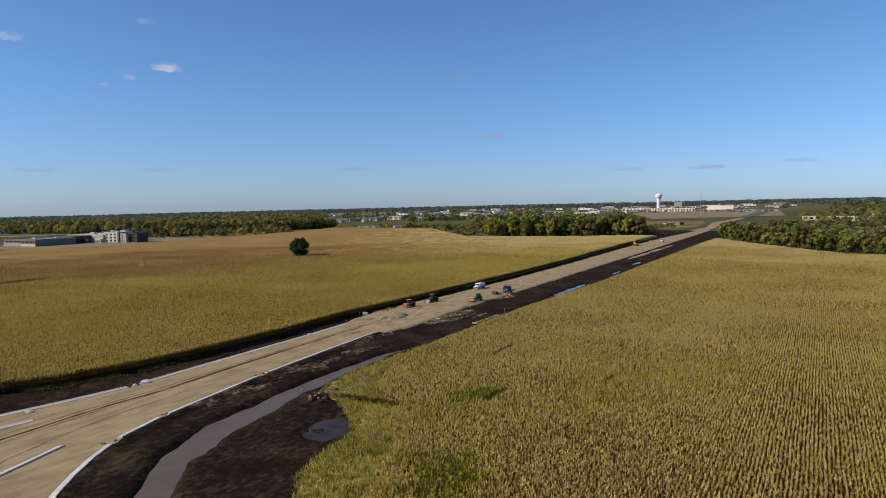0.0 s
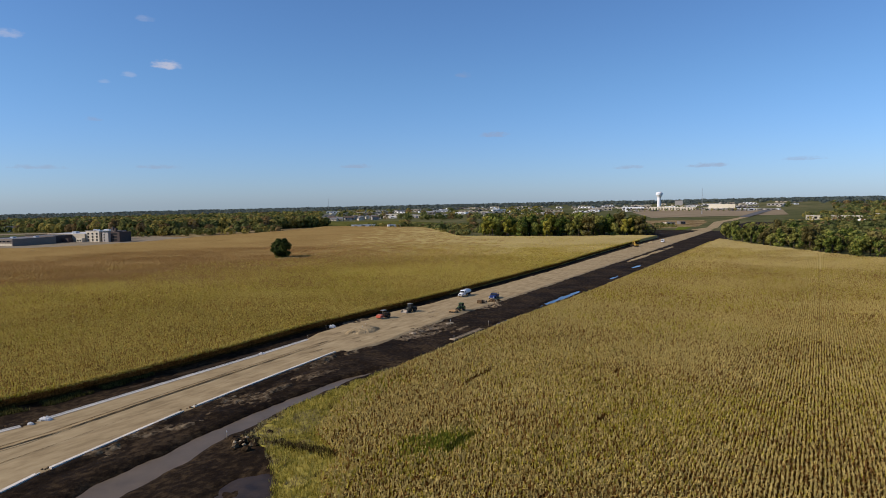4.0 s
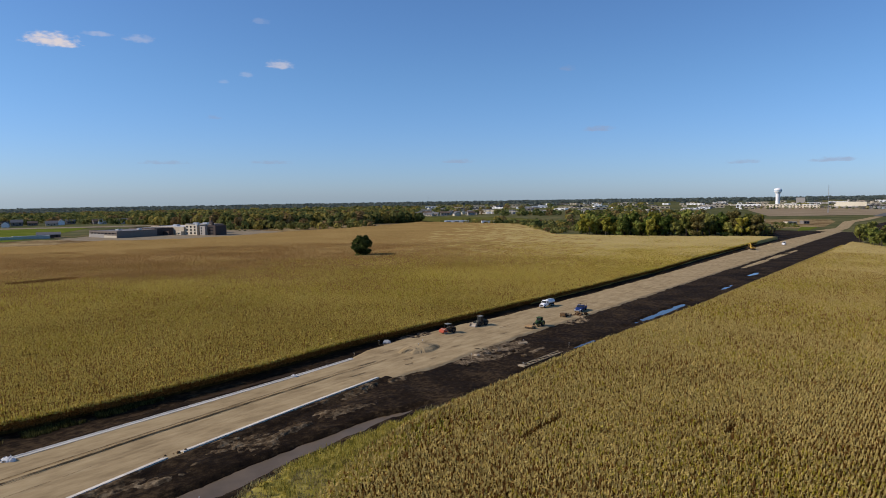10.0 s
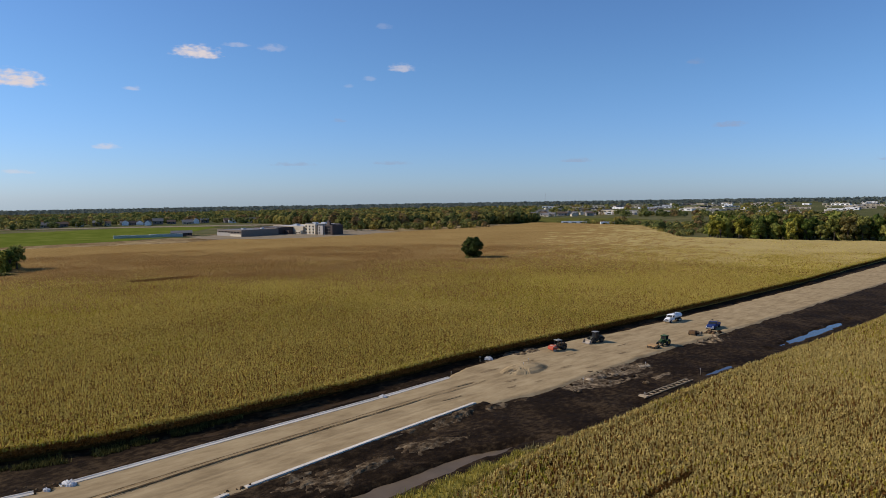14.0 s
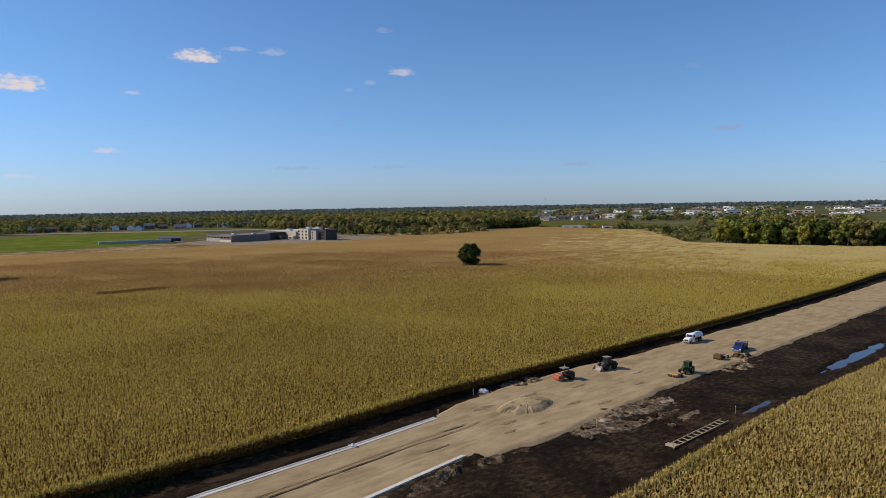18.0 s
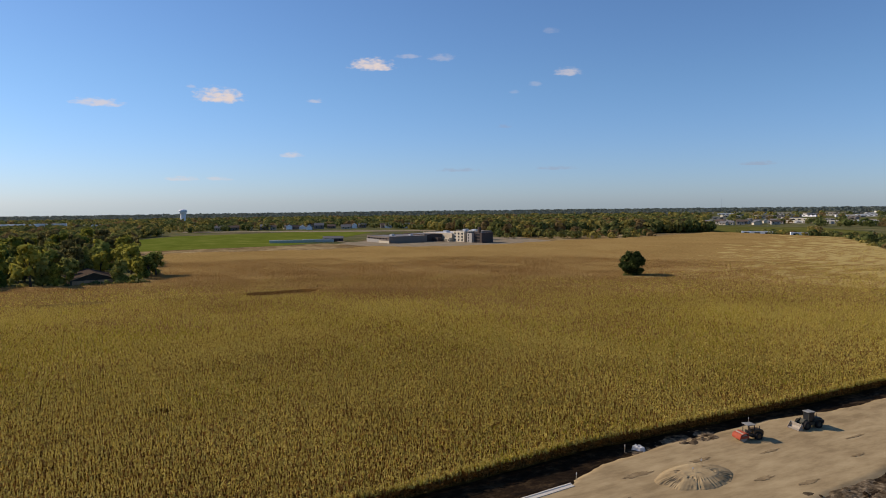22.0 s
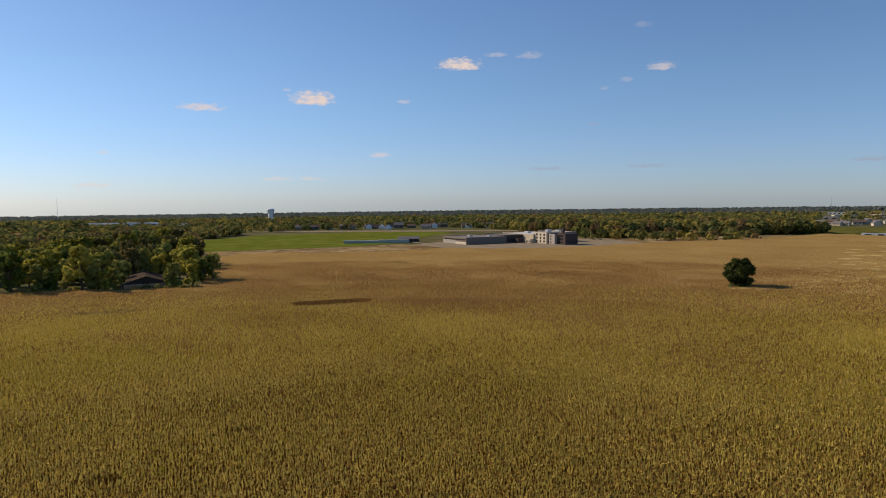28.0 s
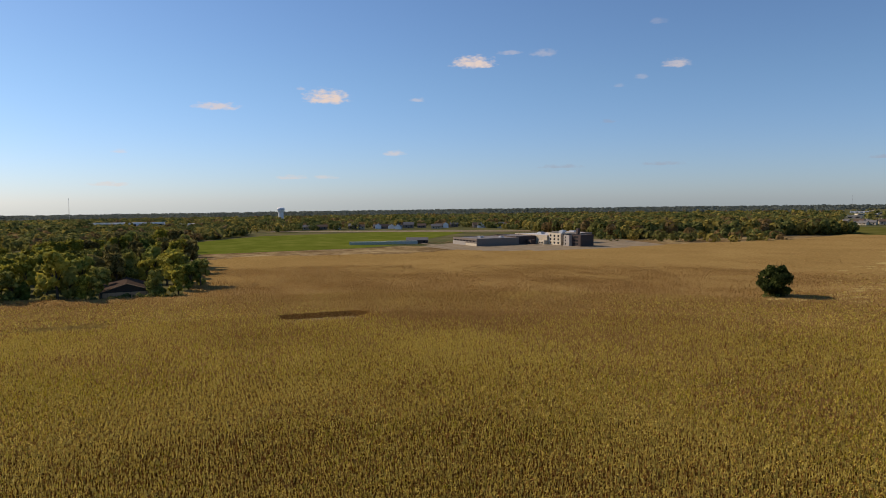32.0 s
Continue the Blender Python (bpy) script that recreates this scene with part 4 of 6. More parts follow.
patch("lawn", [(275, 800), (292, 815), (330, 890), (312, 895)], 0.22, M_LAWN, "patch of green grass beside the new road")
patch("haul_road", [(296, 776), (310, 790), (345, 850), (432, 1040), (480, 1110), (566, 1256), (557, 1264), (468, 1120), (422, 1052), (336, 860), (292, 800)], 0.36, M_GRAVEL, "pale haul road from the new road bed to the highway")
patch("bare_ground", [(340, 900), (415, 1060), (440, 1140), (300, 1150), (200, 1000), (255, 860), (300, 860)], 0.10, M_DRYGRASS, "dry grassland beyond the end of the new road")

# ---- buildings ----
M_WHITE = plain("white_siding", (0.80, 0.79, 0.76))
M_BEIGE = plain("beige_panels", (0.46, 0.39, 0.285))
M_GREY = plain("grey_panels", (0.17, 0.15, 0.13))
M_DARK = plain("dark_brick", (0.075, 0.055, 0.048))
M_ROOFW = plain("pale_roof_membrane", (0.52, 0.50, 0.47))
M_ROOFG = plain("grey_shingles", (0.16, 0.155, 0.15))
M_ROOFB = plain("brown_shingles", (0.11, 0.08, 0.06))
M_GLASS = material("window_glass", [(0.016, 0.018, 0.02), (0.03, 0.032, 0.034)], scale=0.2, rough=0.12, spec=0.3)
M_TOWER = plain("white_tower_paint", (0.78, 0.78, 0.77))
M_STEEL = plain("galvanised_steel", (0.42, 0.43, 0.44), rough=0.45, metal=0.6)


def box(bm, lo, hi, bevel=0.0):
    vs = [bm.verts.new((x, y, z)) for z in (lo[2], hi[2]) for x, y in ((lo[0], lo[1]), (hi[0], lo[1]), (hi[0], hi[1]), (lo[0], hi[1]))]
    fs = [(3, 2, 1, 0), (4, 5, 6, 7), (0, 1, 5, 4), (1, 2, 6, 5), (2, 3, 7, 6), (3, 0, 4, 7)]
    made = [bm.faces.new([vs[i] for i in f]) for f in fs]
    if bevel:
        bmesh.ops.bevel(bm, geom=list({e for f in made for e in f.edges}), offset=bevel, segments=2, affect="EDGES", clamp_overlap=True)
    return vs


def boxpart(name, lo, hi, mat, parent, label="", bevel=0.0):
    bm = bmesh.new()
    box(bm, lo, hi, bevel)
    return part(name, bm, mat, parent, label)


def flat_building(name, x, y, turn, size, mat, roof, label, category, windows=(0, 0), group=""):
    """Walls with a parapet, a roof sunk behind it, and windows on the long front (local -y)."""
    lx, ly, h = size
    root = new(name)
    root.matrix_basis = pose(x, y, float(land_z(x, y)), 0, 0, turn)
    bm = bmesh.new()
    box(bm, (-lx / 2, -ly / 2, -0.3), (lx / 2, ly / 2, h - 0.5))
    for a, b, c, d in ((-lx / 2, -ly / 2, lx / 2, -ly / 2 + 0.4), (-lx / 2, ly / 2 - 0.4, lx / 2, ly / 2), (-lx / 2, -ly / 2 + 0.4, -lx / 2 + 0.4, ly / 2 - 0.4),
                       (lx / 2 - 0.4, -ly / 2 + 0.4, lx / 2, ly / 2 - 0.4)):
        box(bm, (a, b, h - 0.5), (c, d, h))
    wall = part("wall", bm, mat, root)
    boxpart("roof", (-lx / 2 + 0.4, -ly / 2 + 0.4, h - 0.496), (lx / 2 - 0.4, ly / 2 - 0.4, h - 0.3), roof, root)
    cols, rows = windows
    for i in range(cols):
        for j in range(rows):
            wx, wz = lx * ((i + 0.5) / cols - 0.5), h * (j + 0.55) / rows * 0.92
            ww, wh = lx / cols * 0.26, h / rows * 0.24
            boxpart("window", (wx - ww, -ly / 2 - 0.12, wz - wh), (wx + ww, -ly / 2 + 0.05, wz + wh), M_GLASS, root)
    return tagged(root, label, category, group=group)


def house(x, y, turn, lx, ly, eave, rise, mat, roof, label, group, front=2):
    root = new("house")
    root.matrix_basis = pose(x, y, float(land_z(x, y)), 0, 0, turn)
    bm = bmesh.new()
    a = [bm.verts.new((sx, sy, z)) for sx in (-lx / 2, lx / 2) for sy, z in ((-ly / 2, -0.3), (-ly / 2, eave), (0, eave + rise), (ly / 2, eave), (ly / 2, -0.3))]
    bm.faces.new(a[:5][::-1]), bm.faces.new(a[5:])
    for i, j in ((0, 1), (3, 4), (4, 0)):
        bm.faces.new((a[i], a[j], a[j + 5], a[i + 5]))
    bmesh.ops.recalc_face_normals(bm, faces=bm.faces)
    part("wall", bm, mat, root)
    bm = bmesh.new()
    over = 0.5
    for sgn in (-1, 1):
        y0, z0 = sgn * (ly / 2 + over), eave - over * rise / (ly / 2)
        q = [Vector((-lx / 2 - over, y0, z0)), Vector((lx / 2 + over, y0, z0)), Vector((lx / 2 + over, 0, eave + rise)), Vector((-lx / 2 - over, 0, eave + rise))]
        top = [bm.verts.new(p + Vector((0, 0, 0.28))) for p in q]
        low = [bm.verts.new(p + Vector((0, 0, 0.03))) for p in q]
        bm.faces.new(top), bm.faces.new(low[::-1])
        for i in range(4):
            j = (i + 1) % 4
            bm.faces.new((low[i], low[j], top[j], top[i]))
    bmesh.ops.recalc_face_normals(bm, faces=bm.faces)
    part("roof", bm, roof, root)
    for i in range(front):
        wx = lx * ((i + 0.5) / front - 0.5)
        boxpart("window", (wx - 0.8, -ly / 2 - 0.1, eave * 0.35), (wx + 0.8, -ly / 2 + 0.05, eave * 0.8), M_GLASS, root)
    boxpart("door", (-0.6, -ly / 2 - 0.08, -0.1), (0.6, -ly / 2 + 0.05, 2.1), M_DARK, root)
    return tagged(root, label, "house", group=group)


# the school: low wings, a dark entry and a three-storey block
school = new("school_building")
school.location = (-384, 632.5, 0)
school.scale = (0.86, 0.86, 0.80)
school.rotation_euler = (0, 0, radians(-20))       # local x to the right along heading 110, local y away along heading 20


def wing(x0, y0, x1, y1, h, mat, label, roof=M_ROOFW):
    bm = bmesh.new()
    box(bm, (x0, y0, -0.3), (x1, y1, h))
    for a, b, c, d in ((x0, y0, x1, y0 + 0.5), (x0, y1 - 0.5, x1, y1), (x0, y0 + 0.5, x0 + 0.5, y1 - 0.5), (x1 - 0.5, y0 + 0.5, x1, y1 - 0.5)):
        box(bm, (a, b, h), (c, d, h + 0.7))
    w = part("wall", bm, mat, school, label)
    boxpart("roof", (x0 + 0.5, y0 + 0.5, h + 0.004), (x1 - 0.5, y1 - 0.5, h + 0.2), roof, school)
    return w


M_CREAMW = plain("cream_wall_panels", (0.56, 0.49, 0.37))
M_TAUPE = plain("taupe_wall_panels", (0.20, 0.165, 0.135))
M_PALEG = plain("pale_grey_wall_panels", (0.36, 0.33, 0.29))
M_ROOFD = plain("grey_gravel_roof", (0.19, 0.175, 0.16))
wing(-48, 0, 0, 52, 7.6, M_TAUPE, "grey panelled low wing", M_ROOFD)
wing(-48, 52.1, -5, 78, 8.6, M_DARK, "dark brick entry wing", M_ROOFD)
wing(-44, 78.1, 14, 122, 9.6, M_BEIGE, "beige rear hall")
wing(5, 74, 13.9, 82, 4.2, M_CREAMW, "small cream vestibule")
wing(-12, 64, 5, 70, 4.6, M_DARK, "low dark link")
wing(14.1, 80, 34, 97, 12.6, M_CREAMW, "cream three-storey classroom block", M_ROOFD)
wing(34.1, 83, 38, 97, 11.8, M_DARK, "dark recessed stair bay", M_ROOFD)
wing(38.1, 80.5, 47, 99, 11.2, M_PALEG, "pale grey panelled block", M_ROOFD)
wing(47.1, 84, 60, 101, 12.0, M_DARK, "dark brick corner block", M_ROOFD)
wing(-34, 122.1, 16, 138, 11.4, M_GREY, "long rear hall with a pale roof")
# pale strips added to paint the sunlit patch low on the wing
boxpart("pale_panel", (-48.2, -0.16, 0.2), (-22, 0.04, 4.6), M_PALEG, school, "pale band added low on the wall for a sunlit patch")
boxpart("pale_panel", (-21.9, -0.14, 0.2), (-0.4, 0.04, 3.0), M_CREAMW, school, "pale band added low on the wall for a sunlit patch")
boxpart("canopy", (-46, -0.7, 6.0), (-1, 0.05, 6.3), M_DARK, school, "dark roof edge")
for k in range(7):
    boxpart("window", (-45 + 6.2 * k, -0.22, 4.8), (-41.4 + 6.2 * k, -0.06, 5.9), M_GLASS, school)
for k in range(3):
    boxpart("window", (6.2 + 2.6 * k, 73.84, 1.2), (7.6 + 2.6 * k, 74.05, 3.0), M_GLASS, school)
for i in range(3):
    for j in range(3):
        wx, wz = 17.6 + 6.4 * i, 1.4 + 3.9 * j
        win = boxpart("window", (wx - 1.3, 79.86, wz), (wx + 1.3, 80.1, wz + 2.3), M_GLASS, school)
        bm = bmesh.new()
        box(bm, (wx - 1.5, 79.78, wz - 0.18), (wx + 1.5, 79.95, wz - 0.01))
        part("sill", bm, M_WHITE, win)
for j in range(3):
    boxpart("window", (40.2, 80.38, 1.4 + 3.5 * j), (41.6, 80.55, 3.4 + 3.5 * j), M_GLASS, school)
    boxpart("window", (49.5, 83.86, 1.6 + 3.7 * j), (56.5, 84.06, 3.6 + 3.7 * j), M_GLASS, school)
for x0, y0, w, d, h in ((-30, 20, 5, 4, 1.8), (-20, 40, 4, 4, 1.6), (-25, 95, 7, 5, 2.4), (24, 86, 5, 4, 2.0), (-2, 100, 9, 5, 2.2), (-10, 128, 8, 5, 2.0), (-26, 127, 6, 5, 1.8)):
    top = 7.8 if y0 < 52 else (11.6 if y0 > 120 else (9.8 if x0 < 14 else 12.8))
    boxpart("roof_unit", (x0, y0, top), (x0 + w, y0 + d, top + h), M_STEEL, school, bevel=0.1)
boxpart("chimney", (4, 126, 11.6), (7, 129, 16.5), M_DARK, school)
boxpart("chimney", (44, 92, 11.4), (46.5, 94.5, 16.4), M_DARK, school)
tagged(school, "sprawling school of beige panels and dark brick beside the corn", "school")

# low sports buildings beside the lawn
flat_building("bleachers", -478, 598, 47, (44, 9, 2.6), plain("pale_green_metal", (0.36, 0.42, 0.33)), M_ROOFW, "long low pale metal bleachers at the sports field", "bleachers")
flat_building("bleachers", -461, 617, 50, (30, 8, 3.0), plain("pale_grey_metal", (0.42, 0.45, 0.40)), M_ROOFW, "low pale metal bleachers beside the lawn", "bleachers")
house(-459, 637, 40, 20, 9, 3.2, 2.0, M_DARK, M_ROOFG, "dark low field house beside the sports lawn", "sports field buildings", 3)

# the farm barn under the trees
M_BOARDS = plain("weathered_pink_boards", (0.44, 0.27, 0.16), rough=0.9, spec=0.0)
# wall colour darkened to stand for the barn's open, shaded inside
barn = house(-318, 301, -24, 26, 21, 3.0, 3.2, plain("shaded_barn_inside", (0.06, 0.045, 0.034), rough=0.9, spec=0.0), plain("dark_barn_roof", (0.075, 0.055, 0.042), rough=0.9, spec=0.0),
             "low wide barn with a dark roof and pale boards", "farm buildings", 4)
for k in range(7):
    boxpart("skirt_board", (13.0, -10.3 + 2.95 * k, -0.1), (13.12, -7.45 + 2.95 * k, 2.75 + 0.06 * (k % 3)), M_BOARDS, barn)
for sy in (-1, 1):
    bm = bmesh.new()
    limb(bm, Vector((13.65, sy * 11.0, 2.9)), Vector((13.65, 0, 6.4)), 0.2, 0.2, 4)
    part("barge_board", bm, M_BOARDS, barn, "pale roof edge board")
bpy.context.view_layer.update()

r = np.random.default_rng(101)
for k in range(22):
    t = (k + 0.5) / 22
    x, y = -790 + 190 * t + r.normal(0, 12), 740 + 240 * t + r.normal(0, 12)
    house(x - 14, y + 16, 47 + r.normal(0, 6) + (90 if k % 3 == 0 else 0), r.uniform(10, 16), r.uniform(8, 11), r.uniform(3, 5.6), r.uniform(2.4, 3.6), (M_WHITE, M_GREY, M_BEIGE)[k % 3],
          (M_ROOFG, M_ROOFB)[k % 2], "two-storey house with a gabled roof among trees", "houses behind the sports field")
for k in range(26):
    x, y = -255 + (k % 9) * 15 + r.normal(0, 5), 1300 + (k // 9) * 55 + (k % 9) * 14 + r.normal(0, 8)
    house(x, y, r.choice([20, 110, -10]) + r.normal(0, 6), r.uniform(11, 15), r.uniform(8, 10), r.uniform(3, 5.4), r.uniform(2.4, 3.4), (M_CREAMW, M_BEIGE, M_PALEG)[k % 3],
          (M_ROOFG, M_ROOFG, M_ROOFB)[k % 3], "pale house with a grey gabled roof in a new subdivision", "houses of the subdivision")
for x, y, turn, size, m, word in ((-1112, 621, 56, (44, 14, 9), M_WHITE, "white"), (-1060, 655, 56, (66, 16, 9.5), M_WHITE, "white"), (-1014, 712, 56, (34, 14, 7), M_WHITE, "white"),
                                  (-948, 440, 60, (36, 18, 7), M_GREY, "grey"), (-108, 992, 10, (34, 8, 4), M_WHITE, "white"), (-62, 985, 12, (20, 8, 4), M_WHITE, "white"),
                                  (322, 960, 25, (14, 8, 4), M_BEIGE, "beige"), (348, 985, 25, (9, 7, 4), M_GREY, "grey"), (560, 905, 32, (14, 10, 7), M_WHITE, "white"),
                                  (640, 1080, -30, (110, 20, 7), M_CREAMW, "cream"), (760, 1130, -33, (70, 22, 7), M_CREAMW, "cream")):
    flat_building("long_shed", x, y, turn, size, m, M_ROOFW, "long low %s shed seen over trees" % word, "shed", (max(2, int(size[0] / 9)), 1))

# the town
for k in range(230):
    head, d = r.uniform(-11, 27.5), 1500 + 1700 * r.random() ** 1.3
    if head > 12 and d < 2200:
        d += 350
    size = (r.uniform(12, 56), r.uniform(12, 28), r.uniform(3.0, 5.8))
    m = (M_WHITE, M_CREAMW, M_BEIGE, M_PALEG, M_GREY)[k % 5]
    flat_building("commercial_building", d * math.sin(radians(head)), d * math.cos(radians(head)), -head + r.normal(0, 14), size, m, M_ROOFW,
                  "%s flat-roofed commercial building in the distant town" % ("white", "cream", "beige", "pale grey", "dark grey")[k % 5], "building", (int(size[0] / 12), 1), "buildings of the town")
M_CREAM = plain("cream_panels", (0.76, 0.67, 0.50))
flat_building("factory", 772, 1870, -22, (66, 50, 14), M_CREAM, M_ROOFW, "large beige factory hall before the town", "factory")
flat_building("factory", 640, 1880, -20, (120, 40, 8), M_CREAM, M_ROOFW, "long low beige factory wing", "factory", (16, 2))
flat_building("factory", 555, 1960, -17, (60, 30, 9), M_WHITE, M_ROOFW, "white block beside the water tower", "factory", (6, 1))
flat_building("grain_elevator", 770, 2200, -19, (24, 16, 22), M_PALEG, M_ROOFW, "tall grey grain elevator in the town", "elevator")
for k in range(24):
    head = 14.6 + k * 0.42
    x, y = 1850 * math.sin(radians(head)), 1850 * math.cos(radians(head))
    woods([x], [y], [9], [4.2], 26, "round dark tree in the row before the factory", 500 + k)


def lathe(bm, profile, sides=20):
    rings = [[bm.verts.new((rad * math.cos(6.2832 * i / sides), rad * math.sin(6.2832 * i / sides), z)) for i in range(sides)] for rad, z in profile]
    for a, b in zip(rings, rings[1:]):
        for i in range(sides):
            j = (i + 1) % sides
            bm.faces.new((a[i], a[j], b[j], b[i]))
    bm.faces.new(rings[0][::-1]), bm.faces.new(rings[-1])


def water_tower(x, y, stem, bowl, height, label):
    root = new("water_tower")
    root.location = (x, y, float(land_z(x, y)))
    bm = bmesh.new()
    lathe(bm, [(stem * 1.15, -0.3), (stem, 3), (stem, height * 0.62), (stem * 1.3, height * 0.70)])
    part("column", bm, M_TOWER, root)
    bm = bmesh.new()
    lathe(bm, [(stem * 1.3, height * 0.70), (bowl * 0.93, height * 0.76), (bowl, height * 0.80), (bowl, height * 0.90), (bowl * 0.86, height * 0.96), (bowl * 0.3, height)])
    part("tank", bm, M_TOWER, root)
    bm = bmesh.new()
    lathe(bm, [(bowl * 1.01, height * 0.835), (bowl * 1.02, height * 0.84), (bowl * 1.02, height * 0.865), (bowl * 1.01, height * 0.87)])
    part("band", bm, plain("pale_blue_band", (0.35, 0.45, 0.55)), root, "pale blue painted band")
    return tagged(root, label, "water tower")


water_tower(764, 2380, 6.4, 11.5, 52, "white fluted water tower with a round tank in town")
water_tower(-1395, 1154, 6.2, 9.0, 33, "pale water tower above the distant trees")


def mast(x, y, h, label):
    root = new("radio_mast")
    root.location = (x, y, float(land_z(x, y)))
    bm = bmesh.new()
    for k in range(3):
        a = k * 2.094
        limb(bm, Vector((math.cos(a), math.sin(a), -0.3)), Vector((math.cos(a) * 0.3, math.sin(a) * 0.3, h)), 0.16, 0.12, 4)
    part("legs", bm, M_STEEL, root)
    bm = bmesh.new()
    for k in range(int(h / 4)):
        z, w = k * 4.0, 1 - 0.7 * k * 4 / h
        for j in range(3):
            a, b = j * 2.094, (j + 1) * 2.094
            limb(bm, Vector((math.cos(a) * w, math.sin(a) * w, z)), Vector((math.cos(b) * w * 0.95, math.sin(b) * w * 0.95, z + 4)), 0.07, 0.07, 3)
    part("lattice", bm, M_STEEL, root)
    return tagged(root, label, "mast")


mast(571, 1488, 56, "thin steel lattice mast before the town")
mast(-2150, 950, 75, "thin steel lattice mast on the skyline")
mast(-600, 3600, 60, "thin distant lattice mast on the skyline")


# ---- machines on the road bed ----
M_TYRE = plain("tyre_rubber", (0.022, 0.021, 0.020), rough=0.85)
M_RED = plain("orange_red_paint", (0.36, 0.075, 0.04), rough=0.65)
M_OLD = plain("dusty_grey_paint", (0.058, 0.056, 0.042), rough=0.65)
M_BLACK = plain("black_steel", (0.03, 0.029, 0.028), rough=0.6)
M_WORN = plain("worn_bucket_steel", (0.34, 0.29, 0.23), rough=0.7)
M_TRUCK = plain("white_truck_paint", (0.78, 0.78, 0.77), rough=0.35)
M_GRN = plain("green_tractor_paint", (0.045, 0.085, 0.028), rough=0.6)
M_TANP = plain("dusty_tan_paint", (0.36, 0.22, 0.10), rough=0.7)
M_BLUE = plain("blue_truck_paint", (0.017, 0.036, 0.13), rough=0.5)
M_ROOFP = plain("pale_cab_roof", (0.24, 0.235, 0.21), rough=0.7)
M_BROWN = plain("rusty_brown_steel", (0.12, 0.07, 0.034), rough=0.8)
M_YELLOW = plain("yellow_digger_paint", (0.45, 0.27, 0.05), rough=0.55)
M_WOOD = plain("pale_timber", (0.40, 0.31, 0.20), rough=0.85)
M_BAG = plain("white_plastic_sheeting", (0.55, 0.54, 0.52), rough=0.5)
M_MUD = material("pale_dried_mud", [(0.024, 0.015, 0.008), (0.075, 0.051, 0.029), (0.22, 0.165, 0.10)], scale=0.9, rough=0.95, bump=0.06, bump_scale=2.2, big=0.4, big_scale=0.2)
M_SMEAR = material("pale_smeared_mud", [(0.030, 0.020, 0.012), (0.115, 0.083, 0.050), (0.31, 0.235, 0.15)], scale=1.1, rough=0.95, bump=0.06, bump_scale=2.2, big=0.4, big_scale=0.2)
MACHINE = 0.87
FACING = 240.7                                     # a machine facing back along the road


def rod(bm, a, b, r, sides=14):
    a, b = Vector(a), Vector(b)
    way = (b - a).normalized()
    u = way.orthogonal().normalized()
    v = way.cross(u)
    ring = lambda p: [bm.verts.new(p + (u * math.cos(6.2832 * i / sides) + v * math.sin(6.2832 * i / sides)) * r) for i in range(sides)]
    p, q = ring(a), ring(b)
    for i in range(sides):
        j = (i + 1) % sides
        bm.faces.new((p[i], p[j], q[j], q[i]))
    bm.faces.new(p[::-1]), bm.faces.new(q)


def rodpart(name, a, b, r, mat, parent, label="", sides=14):
    bm = bmesh.new()
    rod(bm, a, b, r, sides)
    return part(name, bm, mat, parent, label)


def prism(name, outline, y0, y1, mat, parent, label="", bevel=0.04):
    """A side outline in x, z, drawn out from y0 to y1."""
    bm = bmesh.new()
    a, b = [bm.verts.new((x, y0, z)) for x, z in outline], [bm.verts.new((x, y1, z)) for x, z in outline]
    bm.faces.new(a), bm.faces.new(b[::-1])
    for i in range(len(a)):
        j = (i + 1) % len(a)
        bm.faces.new((a[i], b[i], b[j], a[j]))
    bmesh.ops.recalc_face_normals(bm, faces=bm.faces)
    if bevel:
        bmesh.ops.bevel(bm, geom=bm.edges[:], offset=bevel, segments=2, affect="EDGES", clamp_overlap=True)
    return part(name, bm, mat, parent, label)


def wheel(parent, x, y, r, wide, rim_mat, name="wheel"):
    bm = bmesh.new()
    prof = [(r * 0.55, -wide / 2), (r * 0.9, -wide / 2), (r, -wide * 0.33), (r, wide * 0.33), (r * 0.9, wide / 2), (r * 0.55, wide / 2)]
    n = 22
    rings = [[bm.verts.new((rad * math.cos(6.2832 * i / n), yy, rad * math.sin(6.2832 * i / n))) for i in range(n)] for rad, yy in prof]
    for a, b in zip(rings, rings[1:] + rings[:1]):
        for i in range(n):
            j = (i + 1) % n
            bm.faces.new((a[i], b[i], b[j], a[j]))
    if r > 0.6:
        for i in range(n):
            t = 6.2832 * i / n
            q = box(bm, (-0.05, -wide * 0.48, 0), (0.05, wide * 0.48, 0.05))
            bmesh.ops.transform(bm, matrix=Matrix.Rotation(t, 4, "Y") @ Matrix.Translation((0, 0, r - 0.01)), verts=q)
    bmesh.ops.recalc_face_normals(bm, faces=bm.faces)
    tyre = part(name, bm, M_TYRE, parent)
    tyre.location = (x, y, r)
    bm = bmesh.new()
    rod(bm, (0, -wide * 0.36, 0), (0, wide * 0.36, 0), r * 0.55, 18)
    rod(bm, (0, -wide * 0.44, 0), (0, wide * 0.44, 0), r * 0.2, 10)
    part("rim", bm, rim_mat, tyre)
    return tyre


